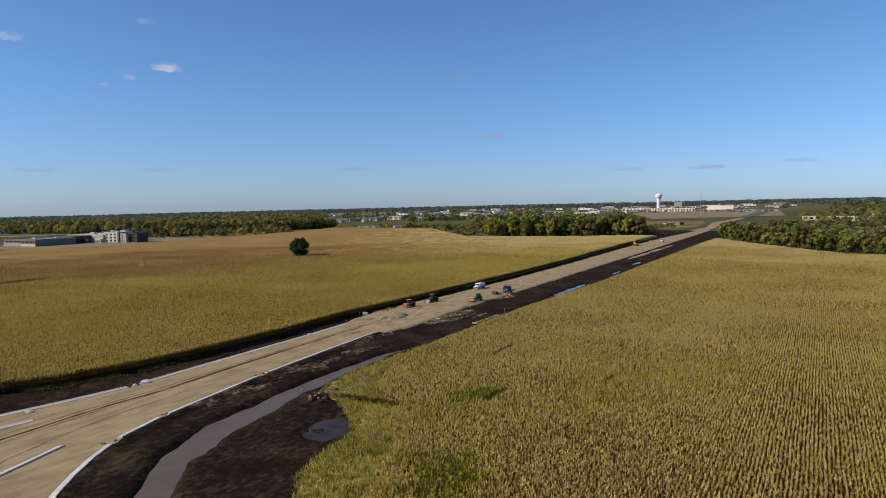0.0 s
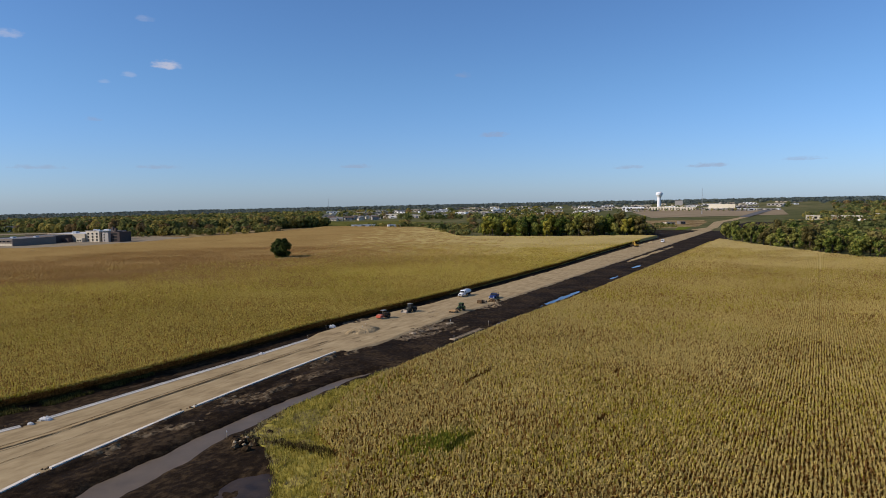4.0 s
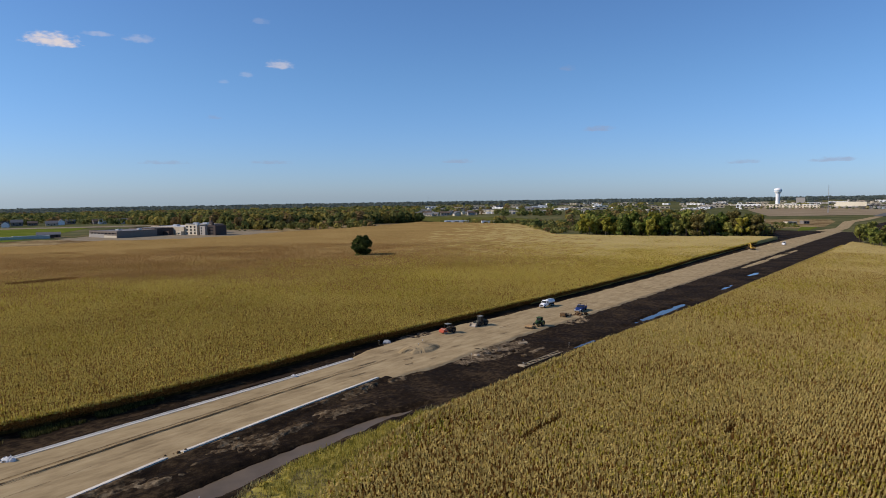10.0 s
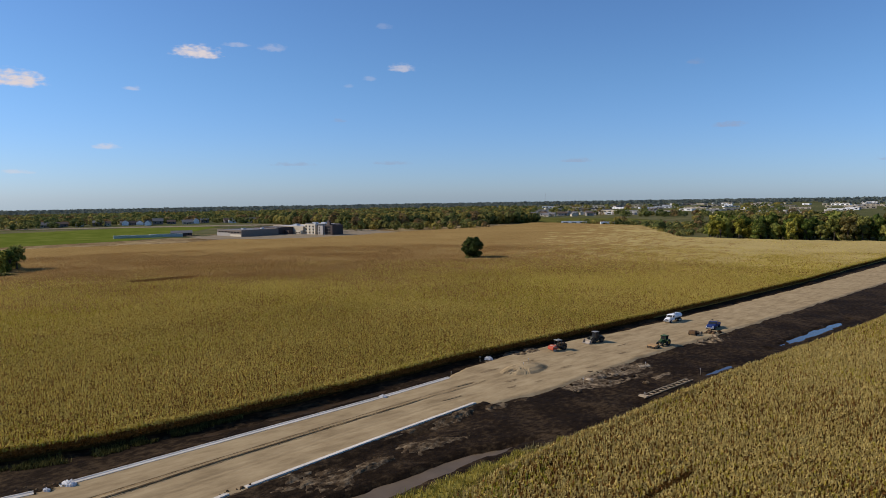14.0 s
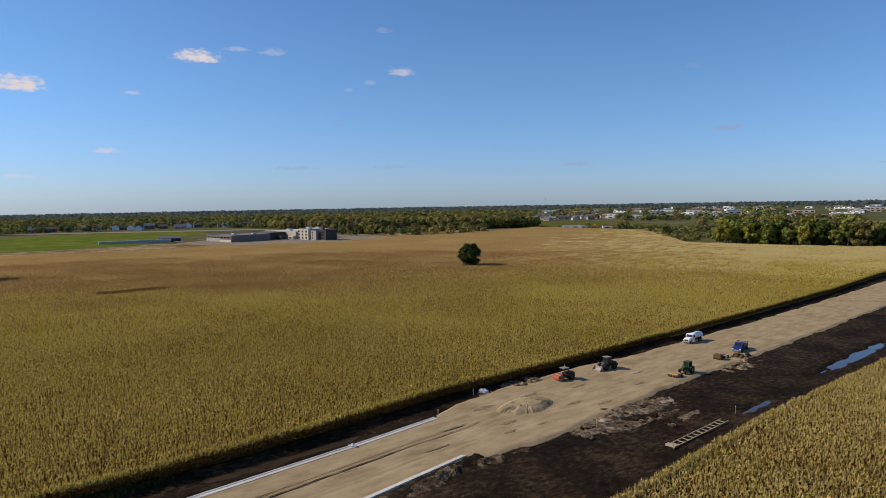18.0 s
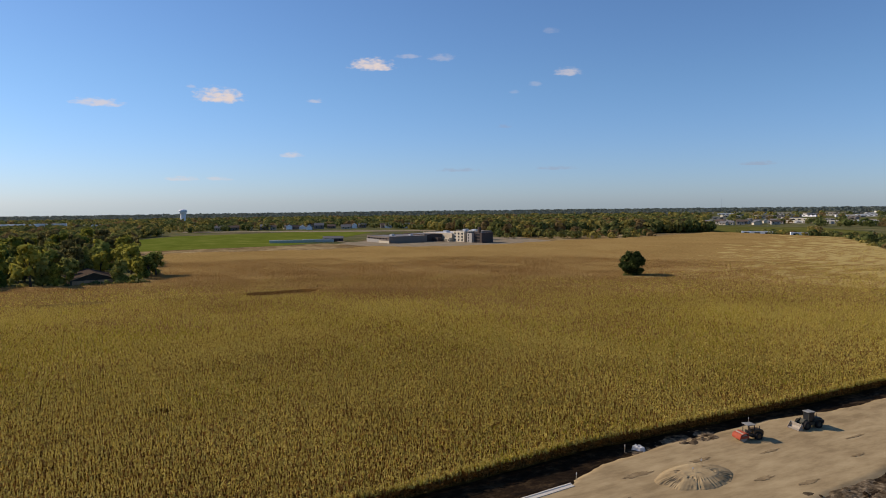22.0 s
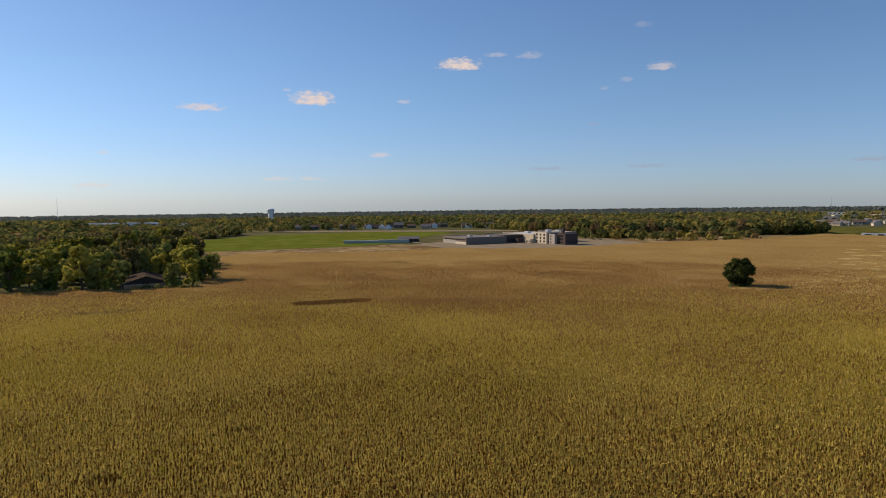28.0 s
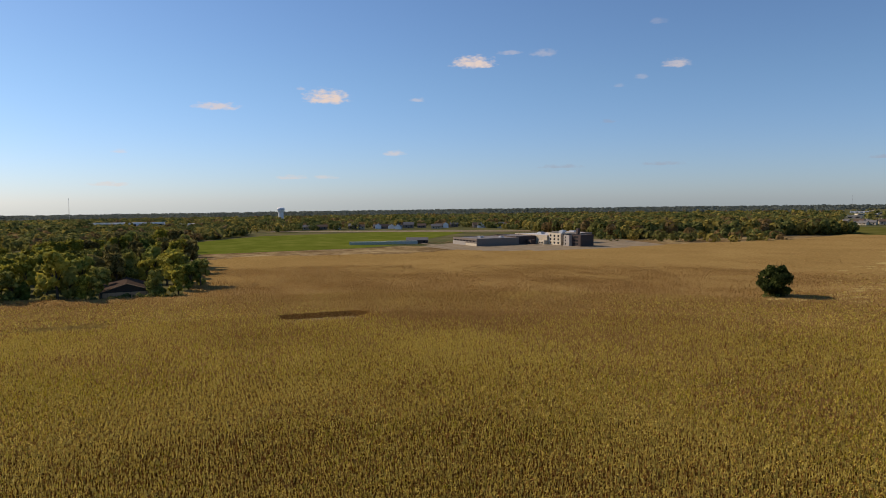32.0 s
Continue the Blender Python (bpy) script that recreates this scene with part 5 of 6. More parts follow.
def cab(parent, x0, x1, half, z0, z1, frame_mat, roof_mat, glass=True):
    for sx in (x0 + 0.06, x1 - 0.06):
        for sy in (-half + 0.06, half - 0.06):
            boxpart("post", (sx - 0.05, sy - 0.05, z0), (sx + 0.05, sy + 0.05, z1), frame_mat, parent)
    boxpart("roof", (x0 - 0.15, -half - 0.12, z1), (x1 + 0.2, half + 0.12, z1 + 0.14), roof_mat, parent, bevel=0.05)
    if glass:
        boxpart("windscreen", (x1 - 0.08, -half + 0.12, z0 + 0.1), (x1 - 0.05, half - 0.12, z1 - 0.05), M_GLASS, parent)
        boxpart("rear_window", (x0 + 0.05, -half + 0.12, z0 + 0.1), (x0 + 0.08, half - 0.12, z1 - 0.05), M_GLASS, parent)
        for sy in (-half + 0.04, half - 0.07):
            boxpart("side_window", (x0 + 0.12, sy, z0 + 0.1), (x1 - 0.12, sy + 0.03, z1 - 0.05), M_GLASS, parent)


def seat(parent, x, z):
    boxpart("seat", (x - 0.25, -0.26, z), (x + 0.25, 0.26, z + 0.14), M_BLACK, parent, bevel=0.04)
    boxpart("seat_back", (x - 0.32, -0.26, z + 0.1), (x - 0.2, 0.26, z + 0.62), M_BLACK, parent, bevel=0.04)


# drum roller, drum forward
roller = new("road_roller")
roller.matrix_basis = pose(*P(197.6, -9.6, 0.30), 0, 0, FACING - 14) @ Matrix.Scale(MACHINE, 4)
drum = rodpart("drum", (1.75, -1.05, 0.76), (1.75, 1.05, 0.76), 0.76, M_WORN, roller, "smooth steel drum", 28)
for sy in (-1.22, 1.08):
    boxpart("drum_arm", (0.75, sy, 0.62), (2.62, sy + 0.14, 1.08), M_RED, roller, bevel=0.03)
prism("drum_cover", [(0.8, 0.95), (0.9, 1.5), (1.5, 1.62), (2.5, 1.3), (2.72, 0.82), (2.72, 0.42), (2.56, 0.42), (2.5, 0.8), (2.2, 1.2), (1.4, 1.5), (1.0, 1.4)], -1.18, 1.18, M_RED, roller, "orange-red front cover")
prism("engine_hood", [(-2.75, 0.75), (-2.75, 1.55), (-2.4, 1.85), (-0.75, 1.95), (-0.75, 0.75)], -0.72, 0.72, M_BROWN, roller)
boxpart("platform", (-0.8, -0.85, 0.85), (0.85, 0.85, 1.1), M_BLACK, roller, bevel=0.03)
seat(roller, -0.25, 1.32)
boxpart("console", (0.35, -0.3, 1.1), (0.6, 0.3, 1.85), M_BLACK, roller, bevel=0.04)
cab(roller, -0.75, 0.75, 0.78, 1.1, 2.85, M_BLACK, M_ROOFP, False)
for sy in (-0.85, 0.85):
    wheel(roller, -1.55, sy, 0.76, 0.55, M_BROWN)
rodpart("exhaust_pipe", (-2.0, 0.45, 1.8), (-2.0, 0.45, 2.5), 0.06, M_BLACK, roller)
tagged(roller, "orange-red single-drum roller with a canopy on gravel", "roller")

# wheel loader, bucket forward
loader = new("wheel_loader")
loader.matrix_basis = pose(*P(211.5, -8.6, 0.30), 0, 0, FACING - 10) @ Matrix.Scale(MACHINE, 4)
prism("bucket", [(2.7, 0.06), (3.75, 0.06), (3.78, 0.12), (2.95, 0.2), (2.72, 0.6), (2.85, 1.2), (2.72, 1.22), (2.58, 0.6)], -1.35, 1.35, M_WORN, loader, "worn pale steel bucket", 0.02)
for sy in (-1.38, 1.32):
    prism("bucket_side", [(2.6, 0.06), (3.75, 0.06), (2.95, 1.22), (2.7, 1.22), (2.58, 0.6)], sy, sy + 0.06, M_WORN, loader, "", 0.0)
for sy in (-0.75, 0.6):
    prism("lift_arm", [(0.9, 1.75), (1.2, 1.95), (2.2, 1.25), (2.75, 0.7), (2.6, 0.5), (2.0, 0.95)], sy, sy + 0.16, M_OLD, loader)
    rodpart("lift_cylinder", (0.9, sy + 0.08, 1.0), (2.1, sy + 0.08, 1.2), 0.07, M_STEEL, loader, sides=8)
prism("front_frame", [(0.3, 0.7), (0.5, 1.6), (1.2, 1.85), (1.6, 1.2), (1.6, 0.7)], -0.5, 0.5, M_OLD, loader)
prism("rear_body", [(-2.9, 0.75), (-2.95, 1.5), (-2.7, 1.85), (-0.9, 2.0), (-0.9, 1.2), (0.25, 1.2), (0.25, 0.75)], -0.85, 0.85, M_OLD, loader)
boxpart("counterweight", (-3.2, -1.0, 0.7), (-2.9, 1.0, 1.45), M_BLACK, loader, bevel=0.06)
cab(loader, -0.95, 0.45, 0.72, 1.3, 3.1, M_OLD, M_ROOFP)
seat(loader, -0.4, 1.5)
for x in (-1.75, 1.2):
    for sy in (-1.02, 1.02):
        wheel(loader, x, sy, 0.78, 0.56, M_OLD)
for sy in (-1.3, 0.74):
    prism("fender", [(-2.6, 1.5), (-2.3, 1.7), (-1.2, 1.7), (-0.9, 1.45), (-1.2, 1.62), (-2.3, 1.62)], sy, sy + 0.55, M_OLD, loader, "", 0.0)
rodpart("exhaust_pipe", (-1.7, 0.4, 1.9), (-1.7, 0.4, 2.75), 0.07, M_BLACK, loader, sides=8)
tagged(loader, "dusty grey wheel loader with its bucket on the ground", "loader")

# water tanker
truck = new("water_truck")
truck.matrix_basis = pose(*P(252.5, -9.4, 0.30), 0, 0, FACING) @ Matrix.Scale(MACHINE, 4)
boxpart("chassis", (-4.2, -0.45, 0.65), (3.9, 0.45, 0.95), M_BLACK, truck, bevel=0.03)
prism("hood", [(2.3, 0.75), (2.3, 1.72), (3.7, 1.5), (4.05, 1.25), (4.05, 0.75)], -0.95, 0.95, M_TRUCK, truck, bevel=0.12)
prism("cab_body", [(0.75, 0.75), (0.75, 2.55), (1.0, 2.72), (1.95, 2.68), (2.35, 1.72), (2.35, 0.75)], -1.12, 1.12, M_TRUCK, truck, bevel=0.08)
prism("windscreen", [(1.99, 2.5), (2.02, 2.52), (2.4, 1.78), (2.36, 1.76)], -0.98, 0.98, M_GLASS, truck, bevel=0.0)
for sy in (-1.14, 1.10):
    boxpart("side_window", (1.05, sy, 1.75), (1.9, sy + 0.04, 2.45), M_GLASS, truck)
boxpart("grille", (4.04, -0.6, 0.85), (4.09, 0.6, 1.25), M_BLACK, truck)
boxpart("bumper", (4.05, -1.15, 0.5), (4.3, 1.15, 0.8), M_STEEL, truck, bevel=0.05)
for sy in (-0.8, 0.8):
    rodpart("headlight", (4.03, sy, 1.02), (4.1, sy, 1.02), 0.13, M_TOWER, truck, "clear glass headlight", 12)
bm = bmesh.new()
n = 24
rings = []
for x, k in ((-4.15, 0.86), (-4.05, 1.0), (0.35, 1.0), (0.45, 0.86)):
    rings.append([bm.verts.new((x, 1.18 * k * math.cos(6.2832 * i / n), 1.92 + 0.86 * k * math.sin(6.2832 * i / n))) for i in range(n)])
for a, b in zip(rings, rings[1:]):
    for i in range(n):
        j = (i + 1) % n
        bm.faces.new((a[i], a[j], b[j], b[i]))
bm.faces.new(rings[0]), bm.faces.new(rings[-1][::-1])
bmesh.ops.recalc_face_normals(bm, faces=bm.faces)
tank = part("tank", bm, M_TRUCK, truck, "white oval water tank")
for x in (-3.4, -1.9, -0.4):
    boxpart("tank_cradle", (x - 0.08, -0.9, 0.95), (x + 0.08, 0.9, 1.25), M_BLACK, truck)
rodpart("hatch", (-1.9, 0, 2.75), (-1.9, 0, 2.92), 0.32, M_TRUCK, tank)
for sy in (-0.5, 0.45):
    boxpart("walkway_rail", (-3.8, sy, 2.68), (0.1, sy + 0.05, 2.84), M_STEEL, truck)
for sy in (-1.0, 1.0):
    wheel(truck, 3.1, sy, 0.52, 0.32, M_TOWER)
    for x in (-3.3, -2.15):
        wheel(truck, x, sy * 0.92, 0.52, 0.58, M_TOWER)
    prism("fender", [(2.45, 0.95), (2.7, 1.2), (3.5, 1.2), (3.75, 0.95), (3.45, 1.1), (2.75, 1.1)], sy - 0.2, sy + 0.2, M_TRUCK, truck, "", 0.0)
    boxpart("side_mirror", (2.1, sy * 1.28 - 0.04, 1.9), (2.16, sy * 1.28 + 0.04, 2.35), M_BLACK, truck)
tagged(truck, "white tanker truck parked on the gravel beside the corn", "truck")

# green tractor with a box scraper
tractor = new("tractor")
tractor.matrix_basis = pose(*P(221.3, 5.4, 0.30), 0, 0, FACING - 4) @ Matrix.Scale(MACHINE, 4)
prism("hood", [(0.35, 0.9), (0.35, 1.75), (2.1, 1.6), (2.25, 1.4), (2.25, 0.85)], -0.42, 0.42, M_GRN, tractor, bevel=0.08)
boxpart("grille", (2.24, -0.34, 0.95), (2.29, 0.34, 1.45), M_BLACK, tractor)
boxpart("rear_axle", (-1.3, -0.75, 0.65), (0.4, 0.75, 1.15), M_GRN, tractor, bevel=0.06)
cab(tractor, -1.1, 0.4, 0.75, 1.15, 2.75, M_GRN, M_GRN)
seat(tractor, -0.5, 1.2)
for sy in (-1.0, 1.0):
    wheel(tractor, -0.65, sy, 0.88, 0.55, M_YELLOW)
    wheel(tractor, 1.8, sy * 0.85, 0.56, 0.36, M_YELLOW)
    prism("fender", [(-1.5, 1.3), (-1.2, 1.78), (-0.2, 1.82), (0.2, 1.4), (-0.25, 1.72), (-1.15, 1.68)], sy - 0.28, sy + 0.28, M_GRN, tractor, "", 0.0)
rodpart("exhaust_pipe", (1.3, 0.2, 1.6), (1.3, 0.2, 2.4), 0.05, M_BLACK, tractor, sides=8)
tagged(tractor, "green farm tractor with a cab at the gravel's edge", "tractor")
scraper = new("box_scraper")
scraper.matrix_basis = pose(*P(216.6, 5.2, 0.30), 0, 0, FACING - 4) @ Matrix.Scale(MACHINE, 4)
prism("pan", [(-1.0, 0.12), (-1.0, 0.95), (-0.85, 1.0), (1.0, 0.85), (1.1, 0.7), (1.1, 0.12)], -1.35, 1.35, M_TANP, scraper, "dusty tan steel deck", 0.05)
for k in range(6):
    boxpart("tine", (1.1, -1.2 + 0.44 * k, 0.05), (1.22, -1.0 + 0.44 * k, 0.62), M_BLACK, scraper)
boxpart("hitch", (-1.9, -0.2, 0.45), (-1.0, 0.2, 0.62), M_BLACK, scraper)
for sy in (-1.2, 1.2):
    wheel(scraper, -0.7, sy * 1.2, 0.32, 0.2, M_TANP)
tagged(scraper, "dusty tan box scraper in front of the tractor", "implement")

# rusty grading implement and the blue truck
grader = new("pull_grader")
grader.matrix_basis = pose(*P(238.2, 4.4, 0.30), 0, 0, FACING + 4) @ Matrix.Scale(MACHINE, 4)
prism("hopper", [(-0.9, 0.35), (-1.0, 1.35), (-0.85, 1.4), (0.9, 1.4), (1.05, 1.3), (0.95, 0.35)], -1.0, 1.0, M_BROWN, grader, "", 0.04)
boxpart("drawbar", (-4.6, -0.12, 0.45), (-0.9, 0.12, 0.65), M_BROWN, grader, bevel=0.02)
for sy in (-0.9, 0.78):
    prism("side_frame", [(-4.2, 0.4), (-0.9, 0.55), (-0.9, 0.75), (-4.2, 0.55)], sy, sy + 0.12, M_BROWN, grader, "", 0.0)
prism("blade", [(-3.2, 0.02), (-2.9, 0.05), (-2.75, 0.6), (-2.95, 0.65), (-3.05, 0.3)], -1.3, 1.3, M_WORN, grader, "worn steel blade", 0.0)
for sy in (-1.15, 1.15):
    wheel(grader, 0.1, sy, 0.42, 0.28, M_BROWN)
    wheel(grader, -3.9, sy, 0.36, 0.24, M_BROWN)
tagged(grader, "rusty brown towed grading implement with a steel blade", "implement")
pickup = new("utility_truck")
pickup.matrix_basis = pose(*P(251.4, 3.6, 0.30), 0, 0, FACING + 10) @ Matrix.Diagonal((1.16, 1.16, 0.98, 1.0))
boxpart("chassis", (-2.7, -0.6, 0.45), (2.7, 0.6, 0.7), M_BLACK, pickup, bevel=0.04)
prism("hood", [(0.75, 0.6), (0.75, 1.32), (2.5, 1.2), (2.8, 1.05), (2.85, 0.6)], -0.98, 0.98, M_BLUE, pickup, bevel=0.1)
prism("cab_body", [(-1.0, 0.6), (-1.0, 1.35), (-0.8, 1.95), (0.3, 1.97), (0.85, 1.35), (0.85, 0.6)], -0.98, 0.98, M_BLUE, pickup, bevel=0.09)
for sy in (-0.9, 0.84):
    rodpart("rack_post", (-1.15, sy, 0.7), (-1.15, sy, 2.15), 0.045, M_BLACK, pickup, sides=8)
    rodpart("rack_post", (-2.75, sy, 0.7), (-2.75, sy, 2.0), 0.045, M_BLACK, pickup, sides=8)
    rodpart("rack_rail", (-2.75, sy, 2.0), (-1.15, sy, 2.15), 0.045, M_BLACK, pickup, sides=8)
rodpart("rack_bar", (-1.15, -0.9, 2.15), (-1.15, 0.84, 2.15), 0.05, M_BLACK, pickup, sides=8)
prism("windscreen", [(0.36, 1.9), (0.39, 1.92), (0.88, 1.4), (0.84, 1.38)], -0.84, 0.84, M_GLASS, pickup, bevel=0.0)
for sy in (-1.0, 0.96):
    boxpart("side_window", (-0.75, sy, 1.4), (0.3, sy + 0.04, 1.85), M_GLASS, pickup)
for lo, hi in (((-2.85, -0.98, 0.6), (-1.05, -0.88, 1.3)), ((-2.85, 0.88, 0.6), (-1.05, 0.98, 1.3)), ((-2.95, -0.98, 0.6), (-2.85, 0.98, 1.3)), ((-2.85, -0.88, 0.6), (-1.05, 0.88, 0.72))):
    boxpart("bed_panel", lo, hi, M_BLUE, pickup, bevel=0.02)
boxpart("bumper", (2.8, -1.0, 0.45), (3.0, 1.0, 0.7), M_STEEL, pickup, bevel=0.04)
for sy in (-0.75, 0.75):
    boxpart("headlight", (2.78, sy - 0.16, 0.85), (2.88, sy + 0.16, 1.03), M_TOWER, pickup, "clear headlight")
for x in (-1.9, 1.8):
    for sy in (-0.92, 0.92):
        wheel(pickup, x, sy, 0.42, 0.28, M_STEEL)
tagged(pickup, "blue utility truck with a black rack on gravel", "truck")

# far down the road
digger = new("excavator")
digger.matrix_basis = pose(*P(545, -13.0, 0.30), 0, 0, 100)
for sy in (-1.3, 0.7):
    prism("track", [(-1.9, 0.3), (-1.6, 0.0), (1.6, 0.0), (1.9, 0.3), (1.7, 0.75), (-1.7, 0.75)], sy, sy + 0.6, M_BLACK, digger, "", 0.05)
boxpart("house", (-1.9, -1.25, 0.95), (1.1, 1.25, 1.9), M_YELLOW, digger, bevel=0.1)
boxpart("turntable", (-0.7, -0.7, 0.6), (0.7, 0.7, 0.95), M_BLACK, digger)
boxpart("cab_body", (0.0, 0.3, 1.9), (1.3, 1.25, 2.9), M_YELLOW, digger, bevel=0.06)
boxpart("windscreen", (1.28, 0.42, 2.05), (1.33, 1.15, 2.8), M_GLASS, digger)
prism("boom", [(0.9, 1.4), (1.1, 1.8), (3.2, 4.2), (5.4, 4.0), (5.4, 3.65), (3.4, 3.75), (1.4, 1.3)], -0.25, 0.15, M_YELLOW, digger, "", 0.03)
prism("stick", [(5.2, 4.1), (5.6, 4.0), (5.0, 1.2), (4.7, 1.3)], -0.2, 0.1, M_YELLOW, digger, "", 0.03)
prism("bucket", [(4.4, 1.3), (5.1, 1.3), (5.2, 0.7), (4.6, 0.3), (4.2, 0.8)], -0.5, 0.4, M_BLACK, digger, "", 0.03)
tagged(digger, "yellow tracked excavator working beside a dirt heap", "excavator")
van = new("van")
van.matrix_basis = pose(*P(603.8, -4.9, 0.30), 0, 0, FACING)
prism("body", [(-2.7, 0.4), (-2.7, 2.2), (-2.5, 2.35), (0.9, 2.35), (1.6, 1.5), (2.5, 1.2), (2.6, 0.4)], -0.98, 0.98, M_TRUCK, van, bevel=0.1)
prism("windscreen", [(1.0, 2.24), (1.04, 2.27), (1.66, 1.53), (1.62, 1.5)], -0.84, 0.84, M_GLASS, van, bevel=0.0)
for sy in (-1.0, 0.97):
    boxpart("side_window", (0.1, sy, 1.5), (1.1, sy + 0.03, 2.1), M_GLASS, van)
for x in (-1.7, 1.7):
    for sy in (-0.9, 0.9):
        wheel(van, x, sy, 0.38, 0.25, M_STEEL)
tagged(van, "white van parked far down the gravel road", "van")


# ---- wheel tracks pressed into the gravel ----
M_RUT = material("damp_packed_sand", [(0.06, 0.04, 0.021), (0.12, 0.083, 0.044), (0.27, 0.195, 0.105)], scale=0.9, rough=0.95, bump=0.03)
bm = bmesh.new()
for frac, half, s0, s1, seed in ((0.36, 0.12, 22, 160, 1), (0.41, 0.17, 22, 166, 2), (0.45, 0.06, 40, 150, 3), (0.64, 0.06, 30, 112, 4), (0.2, 0.10, 30, 60, 8), (0.27, 0.05, 34, 100, 9)):
    s = np.arange(s0, s1, 0.8)
    mid = line(s, GRAVEL_LEFT) + (line(s, GRAVEL_RIGHT) - line(s, GRAVEL_LEFT)) * (frac + 0.012 * waves(s, s * 0, 30.0, 121, 2) + 0.004 * waves(s, s * 0, 5.0, 600 + seed, 2))
    wide = half * (1.0 + 0.4 * waves(s, s * 0, 3.0, 620 + seed, 3))
    wide = wide * np.clip((s1 - s) / 45, 0.12, 1) ** 0.7
    last = None
    for a, m, h in zip(s, mid, wide):
        if h < 0.03:
            last = None
            continue
        pair = [bm.verts.new(P(float(a), float(m - h), 0.345)), bm.verts.new(P(float(a), float(m + h), 0.345))]
        if last:
            bm.faces.new((last[0], pair[0], pair[1], last[1]))
        last = pair
bmesh.ops.recalc_face_normals(bm, faces=bm.faces)
tracks = part("wheel_tracks", bm, M_RUT)
tagged(tracks, "dark damp wheel tracks along the gravel bed", "tracks", kind="stuff")

# damp stains on the gravel
q = np.random.default_rng(431)
bm = bmesh.new()
for a, b, ra, rb in ((171.5, -7.6, 3.2, 0.7), (183.5, -7.2, 2.6, 0.5), (168.5, 1.0, 2.2, 0.6), (165.5, 4.2, 1.5, 0.5), (186.0, 1.8, 2.0, 0.5), (172.5, 5.2, 1.6, 0.35), (196.0, -4.5, 2.4, 0.35),
                     (206.0, 3.0, 2.2, 0.4), (160.0, -3.5, 3.0, 0.4), (190.0, 5.6, 2.6, 0.45), (152.0, 1.5, 3.2, 0.3), (214.0, -2.0, 3.0, 0.3)):
    c = bm.verts.new(P(a, b, 0.35))
    ring = []
    for i in range(26):
        t, k = 6.2832 * i / 26, q.uniform(0.5, 1.1)
        ring.append(bm.verts.new(P(a + math.cos(t) * ra * k, b + math.sin(t) * rb * k, 0.34)))
    for i in range(26):
        bm.faces.new((c, ring[i], ring[(i + 1) % 26]))
bmesh.ops.recalc_face_normals(bm, faces=bm.faces)
M_DAMP = material("damp_gravel", [(0.18, 0.125, 0.066), (0.24, 0.172, 0.094), (0.31, 0.23, 0.127)], scale=0.9, rough=0.95)
tagged(part("damp_patches", bm, M_DAMP), "brown damp stains on the pale gravel", "stains", kind="stuff")

# ---- mud, heaps and clutter of the building site ----
def spoil(name, s0, s1, w0, w1, height, step, seed, mat, label, along=1.0, lift=0.0):
    """Ridges and clods that rise out of the soil."""
    ss, ww = np.arange(s0, s1, 0.35), np.arange(w0, w1, 0.3)
    S, W = np.meshgrid(ss, ww, indexing="ij")
    u, v = (S - s0) / (s1 - s0) * 2 - 1, (W - w0) / (w1 - w0) * 2 - 1
    mask = np.clip(1.15 - np.sqrt(u * u + v * v), 0, 1)
    Z = soil_height(S, W) + lift + height * (mask * (0.35 + 0.95 * waves(S / along, W, step, seed, 4)) - 0.22) - 0.35 * (mask <= 0.02)
    X, Y = world_xy(S, W)
    nj = len(ww)
    I, J = np.meshgrid(np.arange(len(ss) - 1), np.arange(nj - 1), indexing="ij")
    quads = np.stack([I * nj + J, I * nj + J + 1, (I + 1) * nj + J + 1, (I + 1) * nj + J], -1).reshape(-1, 4)[:, ::-1]
    ob = sheet(name, np.stack([X, Y, Z], -1).reshape(-1, 3).tolist(), quads.tolist(), mat)
    return tagged(ob, label, "mud", kind="stuff")


spoil("churned_mud", 172, 203, 6, 17, 0.5, 1.9, 401, M_SMEAR, "churned pale mud pushed off the gravel edge", 2.4, 0.06)
spoil("churned_mud", 188, 200, 15, 22, 0.38, 1.8, 402, M_SMEAR, "low smears of pale mud over dark soil", 3.0)
spoil("churned_mud", 226, 252, 6.5, 13.5, 0.8, 1.8, 403, M_SMEAR, "rough ridges of sandy mud beside the machines", 0.8)
spoil("churned_mud", 174, 204, -18, -9.5, 0.55, 2.2, 404, M_SMEAR, "rough pale sand spread beside the corn", 1.4)
spoil("churned_mud", 128, 172, 8.0, 12.0, 0.5, 1.6, 405, M_MUD, "clods along the edge of the gravel bed", 1.5)
spoil("churned_mud", 66, 150, 11, 22, 0.42, 1.7, 406, M_MUD, "rough brown spoil between the curb and the ditch", 2.2, -0.06)
spoil("dirt_heap", 548, 575, -22, -14, 2.8, 6.0, 407, M_SOIL, "dark heap of dug soil far down the road")
spoil("dirt_heap", 500, 545, -21, -14.5, 1.4, 5.0, 408, M_SOIL, "long low bank of dug soil beside the corn")
spoil("churned_mud", 330, 420, -16.5, -11.5, 0.7, 3.0, 409, M_SOIL, "dark soil bank beside the corn", 2.5)
spoil("gravel_heap", 590, 606, -16, -10, 2.4, 5.0, 410, M_GRAVEL, "pale gravel heap beside the road")
spoil("mud_smear", 420, 560, 9.5, 13.5, 0.35, 3.0, 411, M_GRAVEL, "pale gravel streak in the dark soil", 8.0, 0.08)


